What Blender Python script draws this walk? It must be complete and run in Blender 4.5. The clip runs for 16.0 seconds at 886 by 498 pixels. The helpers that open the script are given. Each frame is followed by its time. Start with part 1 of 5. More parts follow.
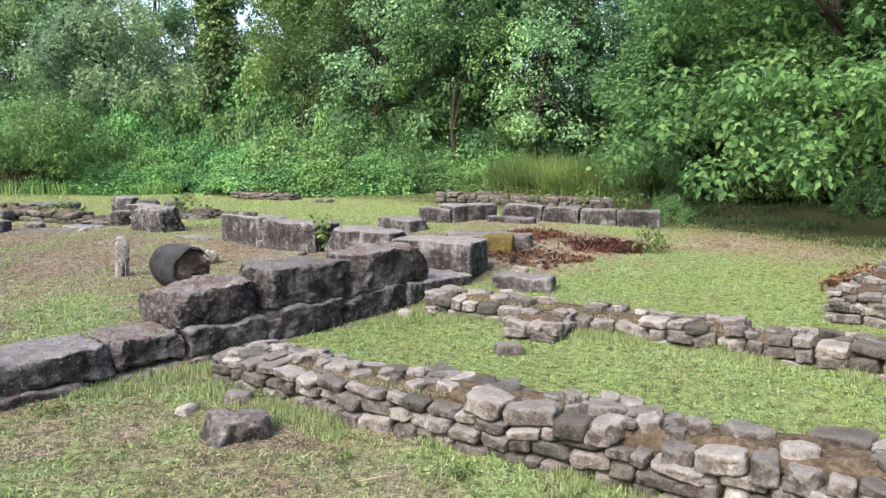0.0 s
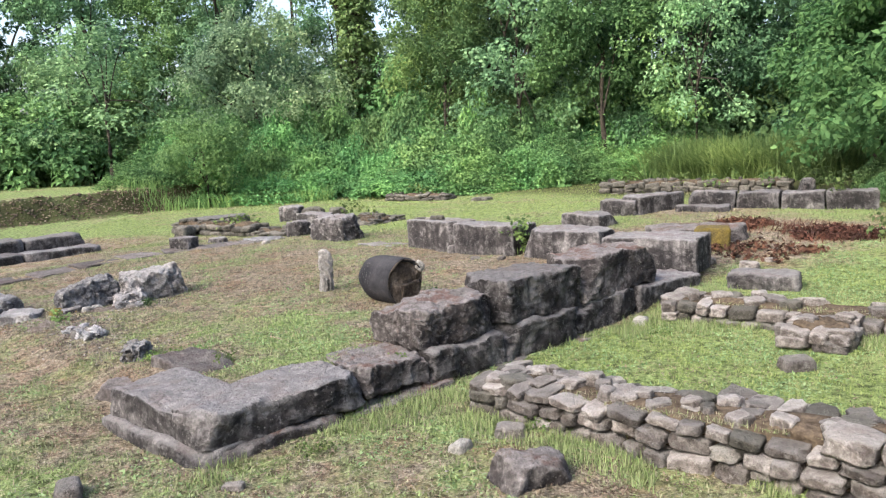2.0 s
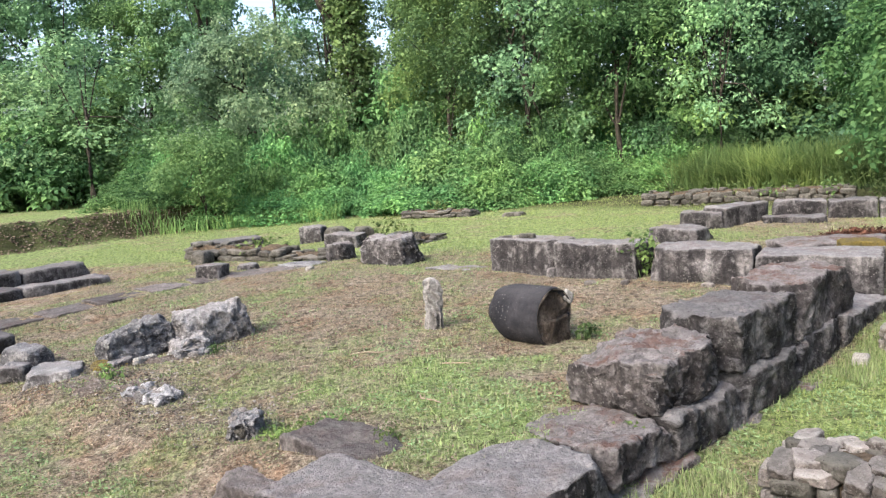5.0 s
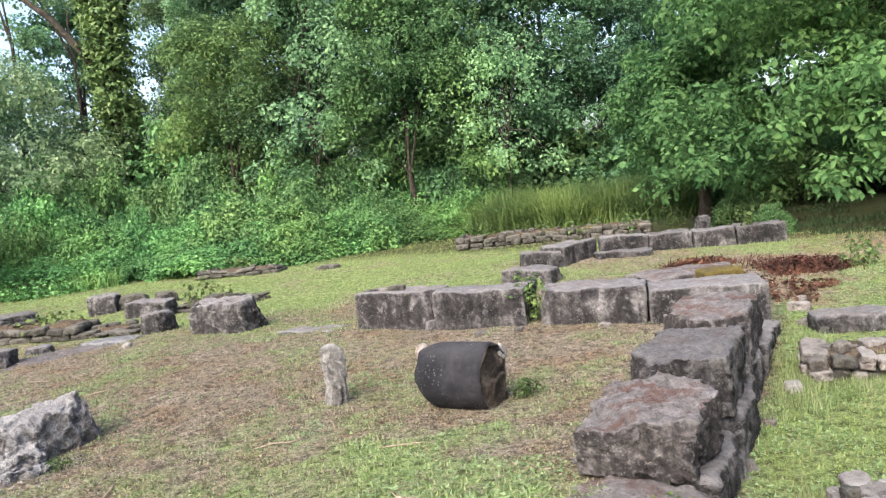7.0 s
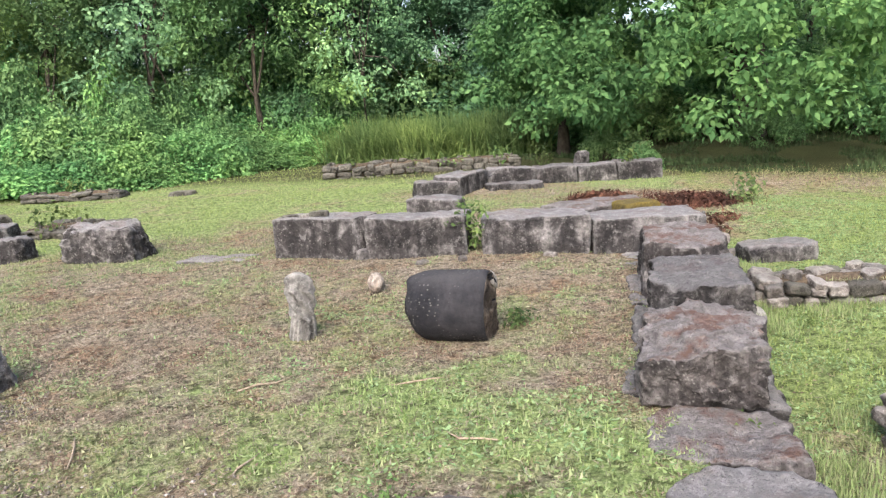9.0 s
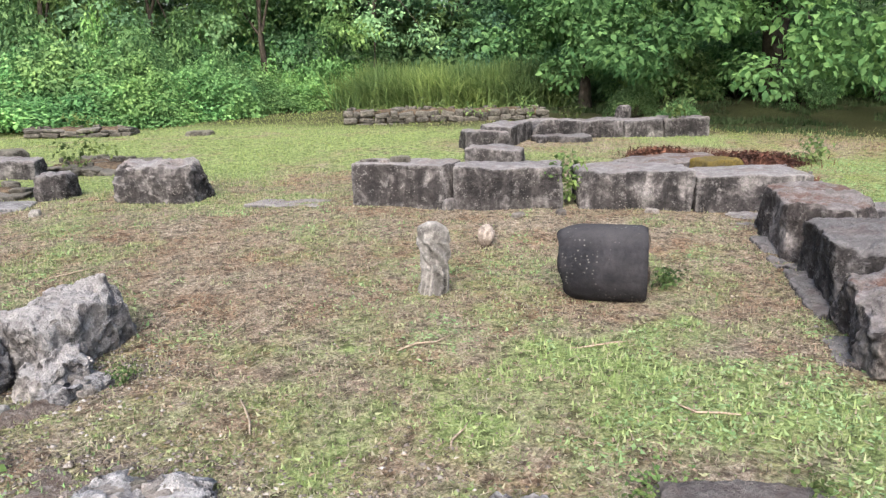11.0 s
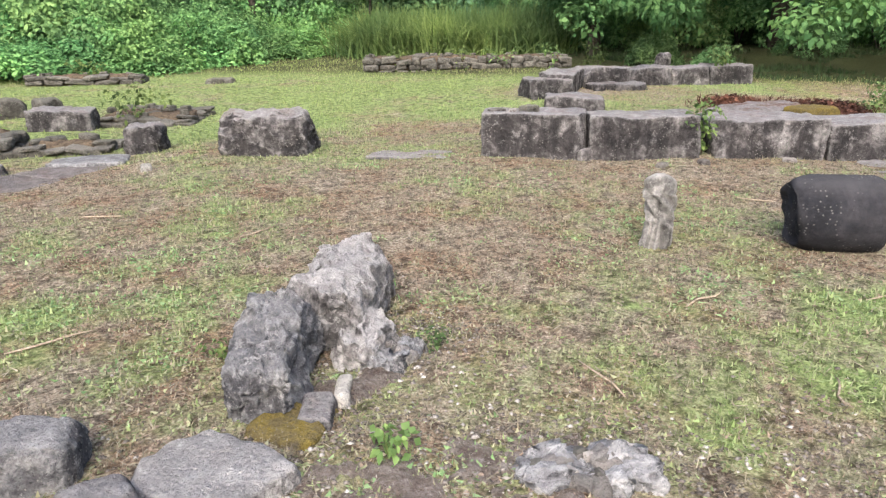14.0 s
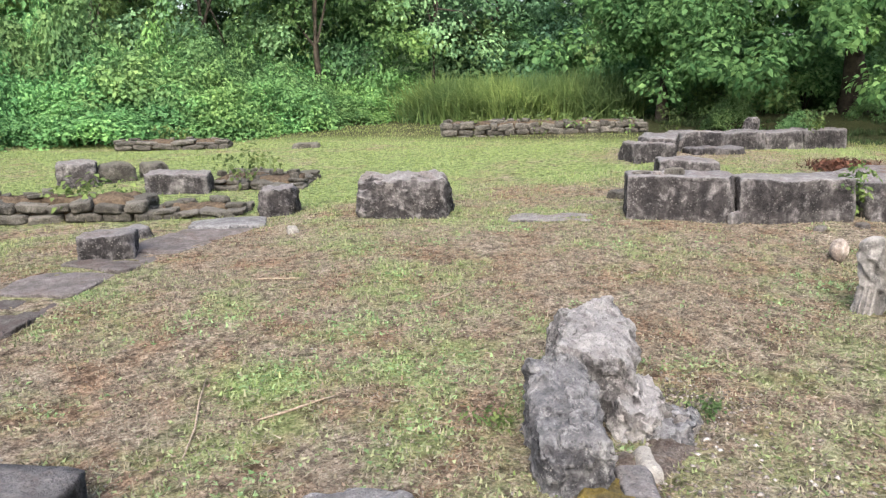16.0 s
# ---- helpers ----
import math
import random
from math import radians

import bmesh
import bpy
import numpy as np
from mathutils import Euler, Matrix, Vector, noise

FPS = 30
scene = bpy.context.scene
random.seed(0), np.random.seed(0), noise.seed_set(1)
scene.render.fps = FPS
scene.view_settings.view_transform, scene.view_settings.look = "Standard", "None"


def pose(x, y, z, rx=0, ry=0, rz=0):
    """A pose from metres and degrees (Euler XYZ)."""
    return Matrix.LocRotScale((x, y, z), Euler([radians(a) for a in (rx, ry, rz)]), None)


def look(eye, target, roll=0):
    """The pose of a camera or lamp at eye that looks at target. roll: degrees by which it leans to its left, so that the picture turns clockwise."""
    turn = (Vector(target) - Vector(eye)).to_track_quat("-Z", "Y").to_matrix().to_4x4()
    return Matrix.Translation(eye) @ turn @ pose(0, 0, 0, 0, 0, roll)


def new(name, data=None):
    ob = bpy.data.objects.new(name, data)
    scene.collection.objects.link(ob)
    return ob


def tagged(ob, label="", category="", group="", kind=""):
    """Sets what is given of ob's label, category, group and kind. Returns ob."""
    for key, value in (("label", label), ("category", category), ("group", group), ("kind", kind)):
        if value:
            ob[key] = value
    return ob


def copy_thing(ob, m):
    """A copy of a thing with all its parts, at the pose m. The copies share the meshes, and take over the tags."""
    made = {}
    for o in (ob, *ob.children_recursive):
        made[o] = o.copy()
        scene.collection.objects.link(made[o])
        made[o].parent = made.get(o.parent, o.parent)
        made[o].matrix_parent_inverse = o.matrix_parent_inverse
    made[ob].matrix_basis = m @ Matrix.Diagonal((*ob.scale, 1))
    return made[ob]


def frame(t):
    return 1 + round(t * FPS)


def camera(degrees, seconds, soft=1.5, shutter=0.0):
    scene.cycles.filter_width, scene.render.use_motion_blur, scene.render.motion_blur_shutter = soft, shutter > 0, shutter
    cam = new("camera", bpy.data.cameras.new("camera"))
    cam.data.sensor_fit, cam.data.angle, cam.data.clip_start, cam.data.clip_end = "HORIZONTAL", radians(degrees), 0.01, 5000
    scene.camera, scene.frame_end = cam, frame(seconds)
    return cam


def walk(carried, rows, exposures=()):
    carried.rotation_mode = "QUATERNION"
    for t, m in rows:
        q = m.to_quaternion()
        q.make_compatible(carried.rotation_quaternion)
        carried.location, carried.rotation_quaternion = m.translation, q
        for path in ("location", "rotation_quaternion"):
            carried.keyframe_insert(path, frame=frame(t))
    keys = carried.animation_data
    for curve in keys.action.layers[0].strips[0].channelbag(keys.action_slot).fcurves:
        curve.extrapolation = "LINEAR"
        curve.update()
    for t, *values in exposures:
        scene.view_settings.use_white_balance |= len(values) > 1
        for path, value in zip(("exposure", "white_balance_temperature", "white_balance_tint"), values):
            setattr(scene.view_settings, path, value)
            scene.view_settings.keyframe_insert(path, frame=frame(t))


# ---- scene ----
cam = camera(59.9, 16.0, soft=1.3)
EXPOSURE, KELVIN = 1.81, 6300
PATH = [
    (0, (-0.014, 0.299, 1.585), (-0.007, 2.282, 1.319), 0.9),
    (0.5, (-0.242, 0.426, 1.606), (-0.117, 2.404, 1.334), -2.5),
    (1, (-0.474, 0.594, 1.6), (-0.443, 2.574, 1.319), -2.2),
    (1.5, (-0.73, 0.765, 1.603), (-0.954, 2.734, 1.333), -3.0),
    (2, (-0.998, 0.905, 1.615), (-1.31, 2.861, 1.337), -3.1),
    (2.5, (-1.24, 1.1, 1.614), (-1.729, 3.021, 1.35), -2.0),
    (3, (-1.527, 1.296, 1.594), (-2.032, 3.214, 1.331), -0.4),
    (3.2, (-1.636, 1.363, 1.6), (-2.142, 3.28, 1.335), -1.0),
    (5.3, (-2.84, 2.287, 1.579), (-2.984, 4.268, 1.349), -3.9),
    (5.5, (-2.96, 2.369, 1.577), (-3.043, 4.356, 1.364), -4.0),
    (6, (-3.235, 2.544, 1.579), (-3.067, 4.518, 1.305), -7.5),
    (6.5, (-3.469, 2.78, 1.609), (-3.181, 4.744, 1.362), -5.7),
    (7, (-3.729, 3.008, 1.608), (-3.33, 4.961, 1.447), -6.1),
    (7.5, (-3.96, 3.202, 1.587), (-3.345, 5.096, 1.394), -6.7),
    (8, (-4.197, 3.449, 1.624), (-3.563, 5.336, 1.435), -7.3),
    (8.5, (-4.475, 3.623, 1.589), (-3.719, 5.46, 1.36), -6.3),
    (8.7, (-4.574, 3.686, 1.578), (-3.77, 5.492, 1.273), -4.6),
    (10.8, (-5.399, 4.553, 1.526), (-4.509, 6.279, 1.052), -0.9),
    (11, (-5.502, 4.62, 1.514), (-4.608, 6.341, 1.025), -0.8),
    (11.5, (-5.737, 4.75, 1.507), (-4.85, 6.43, 0.882), -1.1),
    (12, (-5.918, 4.946, 1.506), (-5.02, 6.59, 0.804), -3.2),
    (12.5, (-6.181, 5.102, 1.519), (-5.214, 6.716, 0.842), -1.9),
    (13, (-6.437, 5.239, 1.519), (-5.43, 6.831, 0.849), -1.8),
    (13.5, (-6.652, 5.449, 1.522), (-5.642, 7.04, 0.853), -0.2),
    (14, (-6.906, 5.587, 1.525), (-5.892, 7.196, 0.907), -0.3),
    (14.5, (-7.119, 5.724, 1.504), (-6.123, 7.346, 0.892), -0.6),
    (15, (-7.31, 5.924, 1.508), (-6.329, 7.572, 0.94), -1.0),
    (15.5, (-7.542, 6.071, 1.518), (-6.552, 7.738, 1.027), -1.8),
    (16, (-7.732, 6.219, 1.494), (-6.746, 7.898, 1.037), -0.5),
]
walk(cam, [(t, look(eye, target, roll)) for t, eye, target, roll in PATH], exposures=((0.0, EXPOSURE, KELVIN, 10), (16.0, EXPOSURE, KELVIN, 10)))

# ---- light ----
SUN_EL, SUN_AZ = radians(40), radians(218)
world = bpy.data.worlds.new("sky")
scene.world = world
world.use_nodes = True
wn = world.node_tree.nodes
sky = wn.new("ShaderNodeTexSky")
sky.sky_type, sky.sun_disc, sky.sun_elevation, sky.sun_rotation = "NISHITA", False, SUN_EL, SUN_AZ
sky.air_density, sky.dust_density, sky.ozone_density = 1.0, 5.0, 0.6
wn["Background"].inputs["Strength"].default_value = 0.15
world.node_tree.links.new(sky.outputs["Color"], wn["Background"].inputs["Color"])
sun_data = bpy.data.lights.new("sun", "SUN")
sun_data.energy, sun_data.angle, sun_data.color = 1.15, radians(30), (1.0, 0.97, 0.92)
sun = new("sun", sun_data)
sun.matrix_world = look((0, 0, 30), (-math.sin(SUN_AZ) * math.cos(SUN_EL), -math.cos(SUN_AZ) * math.cos(SUN_EL), 30 - math.sin(SUN_EL)))


# ---- materials ----
def material(name, rough=0.9, spec=0.25):
    m = bpy.data.materials.new(name)
    m.use_nodes = True
    b = m.node_tree.nodes["Principled BSDF"]
    b.inputs["Roughness"].default_value = rough
    b.inputs["Specular IOR Level"].default_value = spec
    return m, m.node_tree.nodes, m.node_tree.links, b


def ramp(nodes, links, source, stops):
    r = nodes.new("ShaderNodeValToRGB")
    while len(r.color_ramp.elements) < len(stops):
        r.color_ramp.elements.new(0.5)
    for e, (p, c) in zip(r.color_ramp.elements, stops):
        e.position, e.color = p, (*c, 1)
    links.new(source, r.inputs["Fac"])
    return r.outputs["Color"]


def noise_tex(nodes, links, coord, scale, detail=5, rough=0.6, distortion=0.0):
    n = nodes.new("ShaderNodeTexNoise")
    n.inputs["Scale"].default_value, n.inputs["Detail"].default_value = scale, detail
    n.inputs["Roughness"].default_value, n.inputs["Distortion"].default_value = rough, distortion
    links.new(coord, n.inputs["Vector"])
    return n.outputs["Fac"]


def mix(nodes, links, fac, a, b, mode="MIX"):
    n = nodes.new("ShaderNodeMix")
    n.data_type, n.blend_type = "RGBA", mode
    for sock, v in ((n.inputs[0], fac), (n.inputs[6], a), (n.inputs[7], b)):
        if isinstance(v, (int, float)):
            sock.default_value = v
        elif isinstance(v, tuple):
            sock.default_value = (*v, 1)
        else:
            links.new(v, sock)
    return n.outputs[2]


def bump(nodes, links, bsdf, height, strength, distance):
    n = nodes.new("ShaderNodeBump")
    n.inputs["Strength"].default_value, n.inputs["Distance"].default_value = strength, distance
    links.new(height, n.inputs["Height"])
    links.new(n.outputs["Normal"], bsdf.inputs["Normal"])


def value_math(nodes, links, op, a, b):
    n = nodes.new("ShaderNodeMath")
    n.operation = op
    for sock, v in zip(n.inputs, (a, b)):
        if isinstance(v, (int, float)):
            sock.default_value = v
        else:
            links.new(v, sock)
    return n.outputs[0]


def stone_material(name, dark, mid, pale, stain=0.5, tops=(0.16, 0.15, 0.14), top_mix=0.6, lichen=0.12, scale=1.0, earth=0.0, grainy=1.0, spread=0.25):
    """Weathered stone: grain, blotches, dark streaks down the faces, pale lichen, and upward faces in a tone of their
    own.
    """
    m, n, l, b = material(name, 0.93, 0.15)
    geo = n.new("ShaderNodeNewGeometry")
    info = n.new("ShaderNodeObjectInfo")
    shift = n.new("ShaderNodeVectorMath")
    shift.operation = "ADD"
    l.new(geo.outputs["Position"], shift.inputs[0])
    l.new(info.outputs["Random"], shift.inputs[1])
    pos = shift.outputs[0]
    big = noise_tex(n, l, pos, 3.2 * scale, 6, 0.62, 0.4)
    fine = noise_tex(n, l, pos, 34 * scale, 4, 0.7)
    col = ramp(n, l, big, [(0.3, dark), (0.5, mid), (0.73, pale)])
    patchy = noise_tex(n, l, pos, 15 * scale, 8, 0.74, 0.3)
    col = mix(n, l, 0.85 * grainy, col, ramp(n, l, patchy, [(0.33, (0.45, 0.44, 0.43)), (0.5, (0.95, 0.94, 0.93)), (0.66, (1.6, 1.58, 1.56))]), "MULTIPLY")
    col = mix(n, l, 0.6 * grainy, col, ramp(n, l, fine, [(0.3, (0.5, 0.5, 0.5)), (0.7, (1.35, 1.34, 1.33))]), "MULTIPLY")
    stretch = n.new("ShaderNodeMapping")
    stretch.inputs["Scale"].default_value = (14, 14, 1.6)
    l.new(pos, stretch.inputs["Vector"])
    streak = noise_tex(n, l, stretch.outputs["Vector"], 1.0, 4, 0.6)
    col = mix(n, l, value_math(n, l, "MULTIPLY", ramp(n, l, streak, [(0.45, (0, 0, 0)), (0.62, (1, 1, 1))]), stain), col, dark)
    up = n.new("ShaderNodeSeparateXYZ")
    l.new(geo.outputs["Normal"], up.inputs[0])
    # Faces turned upwards are mixed towards the tops colour, mottled with pale.
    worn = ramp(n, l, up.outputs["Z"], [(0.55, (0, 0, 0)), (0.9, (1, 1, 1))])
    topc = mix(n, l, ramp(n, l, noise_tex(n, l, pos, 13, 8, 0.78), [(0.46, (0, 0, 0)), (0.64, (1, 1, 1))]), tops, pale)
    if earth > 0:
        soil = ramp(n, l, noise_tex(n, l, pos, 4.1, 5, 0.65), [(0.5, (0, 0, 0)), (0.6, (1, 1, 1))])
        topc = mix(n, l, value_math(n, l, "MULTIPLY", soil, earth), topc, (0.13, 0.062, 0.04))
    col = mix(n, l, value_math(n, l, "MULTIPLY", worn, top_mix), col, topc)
    spots = n.new("ShaderNodeTexVoronoi")
    spots.inputs["Scale"].default_value = 44 * scale
    l.new(pos, spots.inputs["Vector"])
    dots = ramp(n, l, spots.outputs["Distance"], [(0.1, (1, 1, 1)), (0.3, (0, 0, 0))])
    where = ramp(n, l, noise_tex(n, l, pos, 5, 3), [(0.5, (0, 0, 0)), (0.6, (1, 1, 1))])
    col = mix(n, l, value_math(n, l, "MULTIPLY", value_math(n, l, "MULTIPLY", dots, where), lichen * 4), col, (0.42, 0.41, 0.38))
    blot = ramp(n, l, noise_tex(n, l, pos, 12 * scale, 8, 0.78, 0.3), [(0.55, (0, 0, 0)), (0.64, (1, 1, 1))])
    col = mix(n, l, value_math(n, l, "MULTIPLY", blot, min(0.75, lichen * 4.5)), col, pale)
    edge = ramp(n, l, value_math(n, l, "ADD", geo.outputs["Pointiness"], value_math(n, l, "MULTIPLY", value_math(n, l, "SUBTRACT", fine, 0.5), 0.12)), [(0.52, (0, 0, 0)), (0.60, (1, 1, 1))])
    col = mix(n, l, value_math(n, l, "MULTIPLY", edge, 0.55), col, pale)
    pit = ramp(n, l, noise_tex(n, l, pos, 58 * scale, 4, 0.66), [(0.3, (0.25, 0.25, 0.26)), (0.42, (1, 1, 1))])
    col = mix(n, l, 0.8 * grainy, col, pit, "MULTIPLY")
    tone = n.new("ShaderNodeMapRange")
    tone.inputs["To Min"].default_value, tone.inputs["To Max"].default_value = 1 - spread, 1 + spread
    l.new(info.outputs["Random"], tone.inputs["Value"])
    vary = n.new("ShaderNodeVectorMath")
    vary.operation = "SCALE"
    l.new(col, vary.inputs[0])
    l.new(tone.outputs[0], vary.inputs["Scale"])
    l.new(vary.outputs[0], b.inputs["Base Color"])
    h = value_math(n, l, "ADD", value_math(n, l, "MULTIPLY", patchy, 1.6), fine)
    bump(n, l, b, h, 0.3 + 0.7 * grainy, 0.035 * grainy)
    return m


def plain_material(name, a, c, scale=8.0, rough=0.9, spec=0.2, bumps=0.4, depth=0.01):
    m, n, l, b = material(name, rough, spec)
    geo = n.new("ShaderNodeNewGeometry")
    f = noise_tex(n, l, geo.outputs["Position"], scale, 6, 0.65)
    l.new(ramp(n, l, f, [(0.32, a), (0.68, c)]), b.inputs["Base Color"])
    bump(n, l, b, f, bumps, depth)
    return m


def leaf_material(name, a, c, through_light=0.35, rough=0.55, spec=0.35, clump=0.8):
    """Leaves: each its own green, lighter and darker sprays, and some light coming through."""
    m, n, l, b = material(name, rough, spec)
    geo = n.new("ShaderNodeNewGeometry")
    info = n.new("ShaderNodeObjectInfo")
    base = ramp(n, l, geo.outputs["Random Per Island"], [(0.0, a), (1.0, c)])
    spray = noise_tex(n, l, geo.outputs["Position"], clump, 3, 0.6)
    base = mix(n, l, 0.8, base, ramp(n, l, spray, [(0.3, (0.55, 0.62, 0.6)), (0.7, (1.3, 1.2, 1.0))]), "MULTIPLY")
    mass = noise_tex(n, l, geo.outputs["Position"], clump * 0.35, 2, 0.5)
    base = mix(n, l, 0.75, base, ramp(n, l, mass, [(0.35, (0.5, 0.58, 0.62)), (0.65, (1.45, 1.35, 1.15))]), "MULTIPLY")
    hue = n.new("ShaderNodeHueSaturation")
    light = n.new("ShaderNodeMapRange")
    light.inputs["To Min"].default_value, light.inputs["To Max"].default_value = 0.75, 1.3
    l.new(info.outputs["Random"], light.inputs["Value"])
    l.new(light.outputs[0], hue.inputs["Value"])
    shift = n.new("ShaderNodeMapRange")
    shift.inputs["To Min"].default_value, shift.inputs["To Max"].default_value = 0.482, 0.512
    l.new(info.outputs["Random"], shift.inputs["Value"])
    l.new(shift.outputs[0], hue.inputs["Hue"])
    l.new(base, hue.inputs["Color"])
    l.new(hue.outputs["Color"], b.inputs["Base Color"])
    t = n.new("ShaderNodeBsdfTranslucent")
    l.new(hue.outputs["Color"], t.inputs["Color"])
    mx = n.new("ShaderNodeMixShader")
    mx.inputs["Fac"].default_value = through_light
    l.new(b.outputs[0], mx.inputs[1])
    l.new(t.outputs[0], mx.inputs[2])
    l.new(mx.outputs[0], n["Material Output"].inputs["Surface"])
    return m


def blade_material(name, dry_a, dry_b, green_a, green_b):
    """Grass: the attribute says how green a blade is."""
    m, n, l, b = material(name, 0.75, 0.2)
    geo = n.new("ShaderNodeNewGeometry")
    att = n.new("ShaderNodeAttribute")
    att.attribute_name = "green"
    r = geo.outputs["Random Per Island"]
    col = mix(n, l, att.outputs["Fac"], ramp(n, l, r, [(0, dry_a), (1, dry_b)]), ramp(n, l, r, [(0, green_a), (1, green_b)]))
    l.new(col, b.inputs["Base Color"])
    t = n.new("ShaderNodeBsdfTranslucent")
    l.new(col, t.inputs["Color"])
    mx = n.new("ShaderNodeMixShader")
    mx.inputs["Fac"].default_value = 0.25
    l.new(b.outputs[0], mx.inputs[1])
    l.new(t.outputs[0], mx.inputs[2])
    l.new(mx.outputs[0], n["Material Output"].inputs["Surface"])
    return m


def ground_material():
    m, n, l, b = material("turf", 0.97, 0.1)
    geo = n.new("ShaderNodeNewGeometry")
    pos = geo.outputs["Position"]
    att = n.new("ShaderNodeAttribute")
    att.attribute_name = "green"
    litter_shade = n.new("ShaderNodeAttribute")
    litter_shade.attribute_name = "litter_shade"
    fine = noise_tex(n, l, pos, 55, 5, 0.75)
    mid = noise_tex(n, l, pos, 7, 6, 0.65)
    dry = ramp(n, l, fine, [(0.32, (0.04, 0.03, 0.022)), (0.5, (0.225, 0.184, 0.14)), (0.7, (0.48, 0.43, 0.345))])
    dry = mix(n, l, ramp(n, l, noise_tex(n, l, pos, 2.6, 5, 0.6), [(0.42, (0, 0, 0)), (0.62, (1, 1, 1))]), dry, mix(n, l, 1.0, dry, (0.85, 0.7, 0.61), "MULTIPLY"))
    wet = ramp(n, l, fine, [(0.3, (0.065, 0.092, 0.03)), (0.5, (0.175, 0.225, 0.085)), (0.72, (0.31, 0.37, 0.165))])
    jitter = value_math(n, l, "ADD", att.outputs["Fac"], value_math(n, l, "MULTIPLY", value_math(n, l, "SUBTRACT", mid, 0.5), 1.1))
    col = mix(n, l, ramp(n, l, jitter, [(0.25, (0, 0, 0)), (0.75, (1, 1, 1))]), dry, wet)
    # Dark blotches painted in for the shadows between grass clumps.
    clump_shade = ramp(n, l, noise_tex(n, l, pos, 15, 4, 0.6), [(0.36, (0.34, 0.33, 0.32)), (0.56, (1.25, 1.25, 1.25))])
    col = mix(n, l, 0.9, col, clump_shade, "MULTIPLY")
    # Leaf litter and earth, darkened further to paint in the trees' shade.
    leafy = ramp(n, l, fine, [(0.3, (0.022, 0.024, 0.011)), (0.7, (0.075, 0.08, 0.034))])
    col = mix(n, l, litter_shade.outputs["Fac"], col, leafy)
    l.new(col, b.inputs["Base Color"])
    bump(n, l, b, value_math(n, l, "ADD", fine, mid), 1.0, 0.03)
    return m


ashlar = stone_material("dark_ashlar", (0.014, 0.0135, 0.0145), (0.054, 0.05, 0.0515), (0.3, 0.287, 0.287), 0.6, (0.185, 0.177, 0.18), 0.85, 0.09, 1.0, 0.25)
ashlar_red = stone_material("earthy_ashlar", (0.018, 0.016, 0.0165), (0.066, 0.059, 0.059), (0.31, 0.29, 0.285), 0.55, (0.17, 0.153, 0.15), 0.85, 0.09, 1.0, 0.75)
drum_stone = stone_material("drum_stone", (0.008, 0.008, 0.010), (0.015, 0.015, 0.018), (0.036, 0.035, 0.039), 0.25, (0.055, 0.053, 0.055), 0.5, 0.06, 1.0, 0.0, 0.35)
broken_stone = stone_material("broken_stone", (0.028, 0.022, 0.018), (0.085, 0.066, 0.052), (0.2, 0.165, 0.135), 0.3, (0.1, 0.09, 0.08), 0.4, 0.08, 2.0)
rubble_stone = stone_material("rubble_stone", (0.045, 0.037, 0.033), (0.15, 0.132, 0.122), (0.37, 0.347, 0.33), 0.35, (0.3, 0.283, 0.268), 0.5, 0.14, 1.8, 0.2, 0.9, 0.42)
rubble_dark = stone_material("dark_rubble_stone", (0.03, 0.028, 0.024), (0.078, 0.074, 0.063), (0.19, 0.18, 0.16), 0.3, (0.2, 0.19, 0.17), 0.5, 0.12, 1.6)
pale_rock = stone_material("pale_rock", (0.05, 0.047, 0.049), (0.21, 0.2, 0.202), (0.54, 0.523, 0.52), 0.3, (0.42, 0.405, 0.403), 0.55, 0.2, 1.5)
grey_rock = stone_material("grey_rock", (0.045, 0.045, 0.053), (0.18, 0.179, 0.194), (0.56, 0.555, 0.56), 0.25, (0.3, 0.296, 0.306), 0.6, 0.24, 1.5)
white_stone = stone_material("white_stone", (0.26, 0.24, 0.215), (0.42, 0.40, 0.37), (0.6, 0.58, 0.54), 0.1, (0.6, 0.58, 0.55), 0.4, 0.05, 2.0)
statue_stone = stone_material("statue_stone", (0.05, 0.048, 0.046), (0.25, 0.24, 0.232), (0.52, 0.505, 0.49), 0.45, (0.5, 0.48, 0.46), 0.4, 0.1, 2.6, 0.0, 0.6)
head_stone = stone_material("head_stone", (0.08, 0.06, 0.05), (0.27, 0.225, 0.195), (0.5, 0.455, 0.41), 0.3, (0.5, 0.45, 0.4), 0.4, 0.08, 3.0, 0.0, 0.7)
moss_stone = stone_material("mossy_stone", (0.085, 0.077, 0.062), (0.165, 0.128, 0.042), (0.28, 0.21, 0.04), 0.2, (0.185, 0.15, 0.075), 0.6, 0.1, 1.6)
mortar = plain_material("earth_mortar", (0.035, 0.027, 0.02), (0.125, 0.098, 0.072), 26, 1.0, 0.0, 1.0, 0.02)
bank_earth = plain_material("bank_earth", (0.05, 0.036, 0.026), (0.17, 0.125, 0.09), 9, 0.97, 0.1, 1.0, 0.03)
bark = plain_material("bark", (0.018, 0.016, 0.013), (0.07, 0.06, 0.048), 7, 0.95, 0.15, 1.0, 0.04)
turf = ground_material()
blades = blade_material("grass_blades", (0.06, 0.047, 0.035), (0.33, 0.285, 0.22), (0.12, 0.18, 0.055), (0.29, 0.375, 0.155))
lush_blades = blade_material("lush_blades", (0.11, 0.093, 0.052), (0.3, 0.265, 0.17), (0.115, 0.165, 0.042), (0.28, 0.345, 0.12))
leaf_wood = leaf_material("wood_leaves", (0.105, 0.2, 0.115), (0.275, 0.44, 0.26), 0.5, 0.7, 0.12, 0.55)
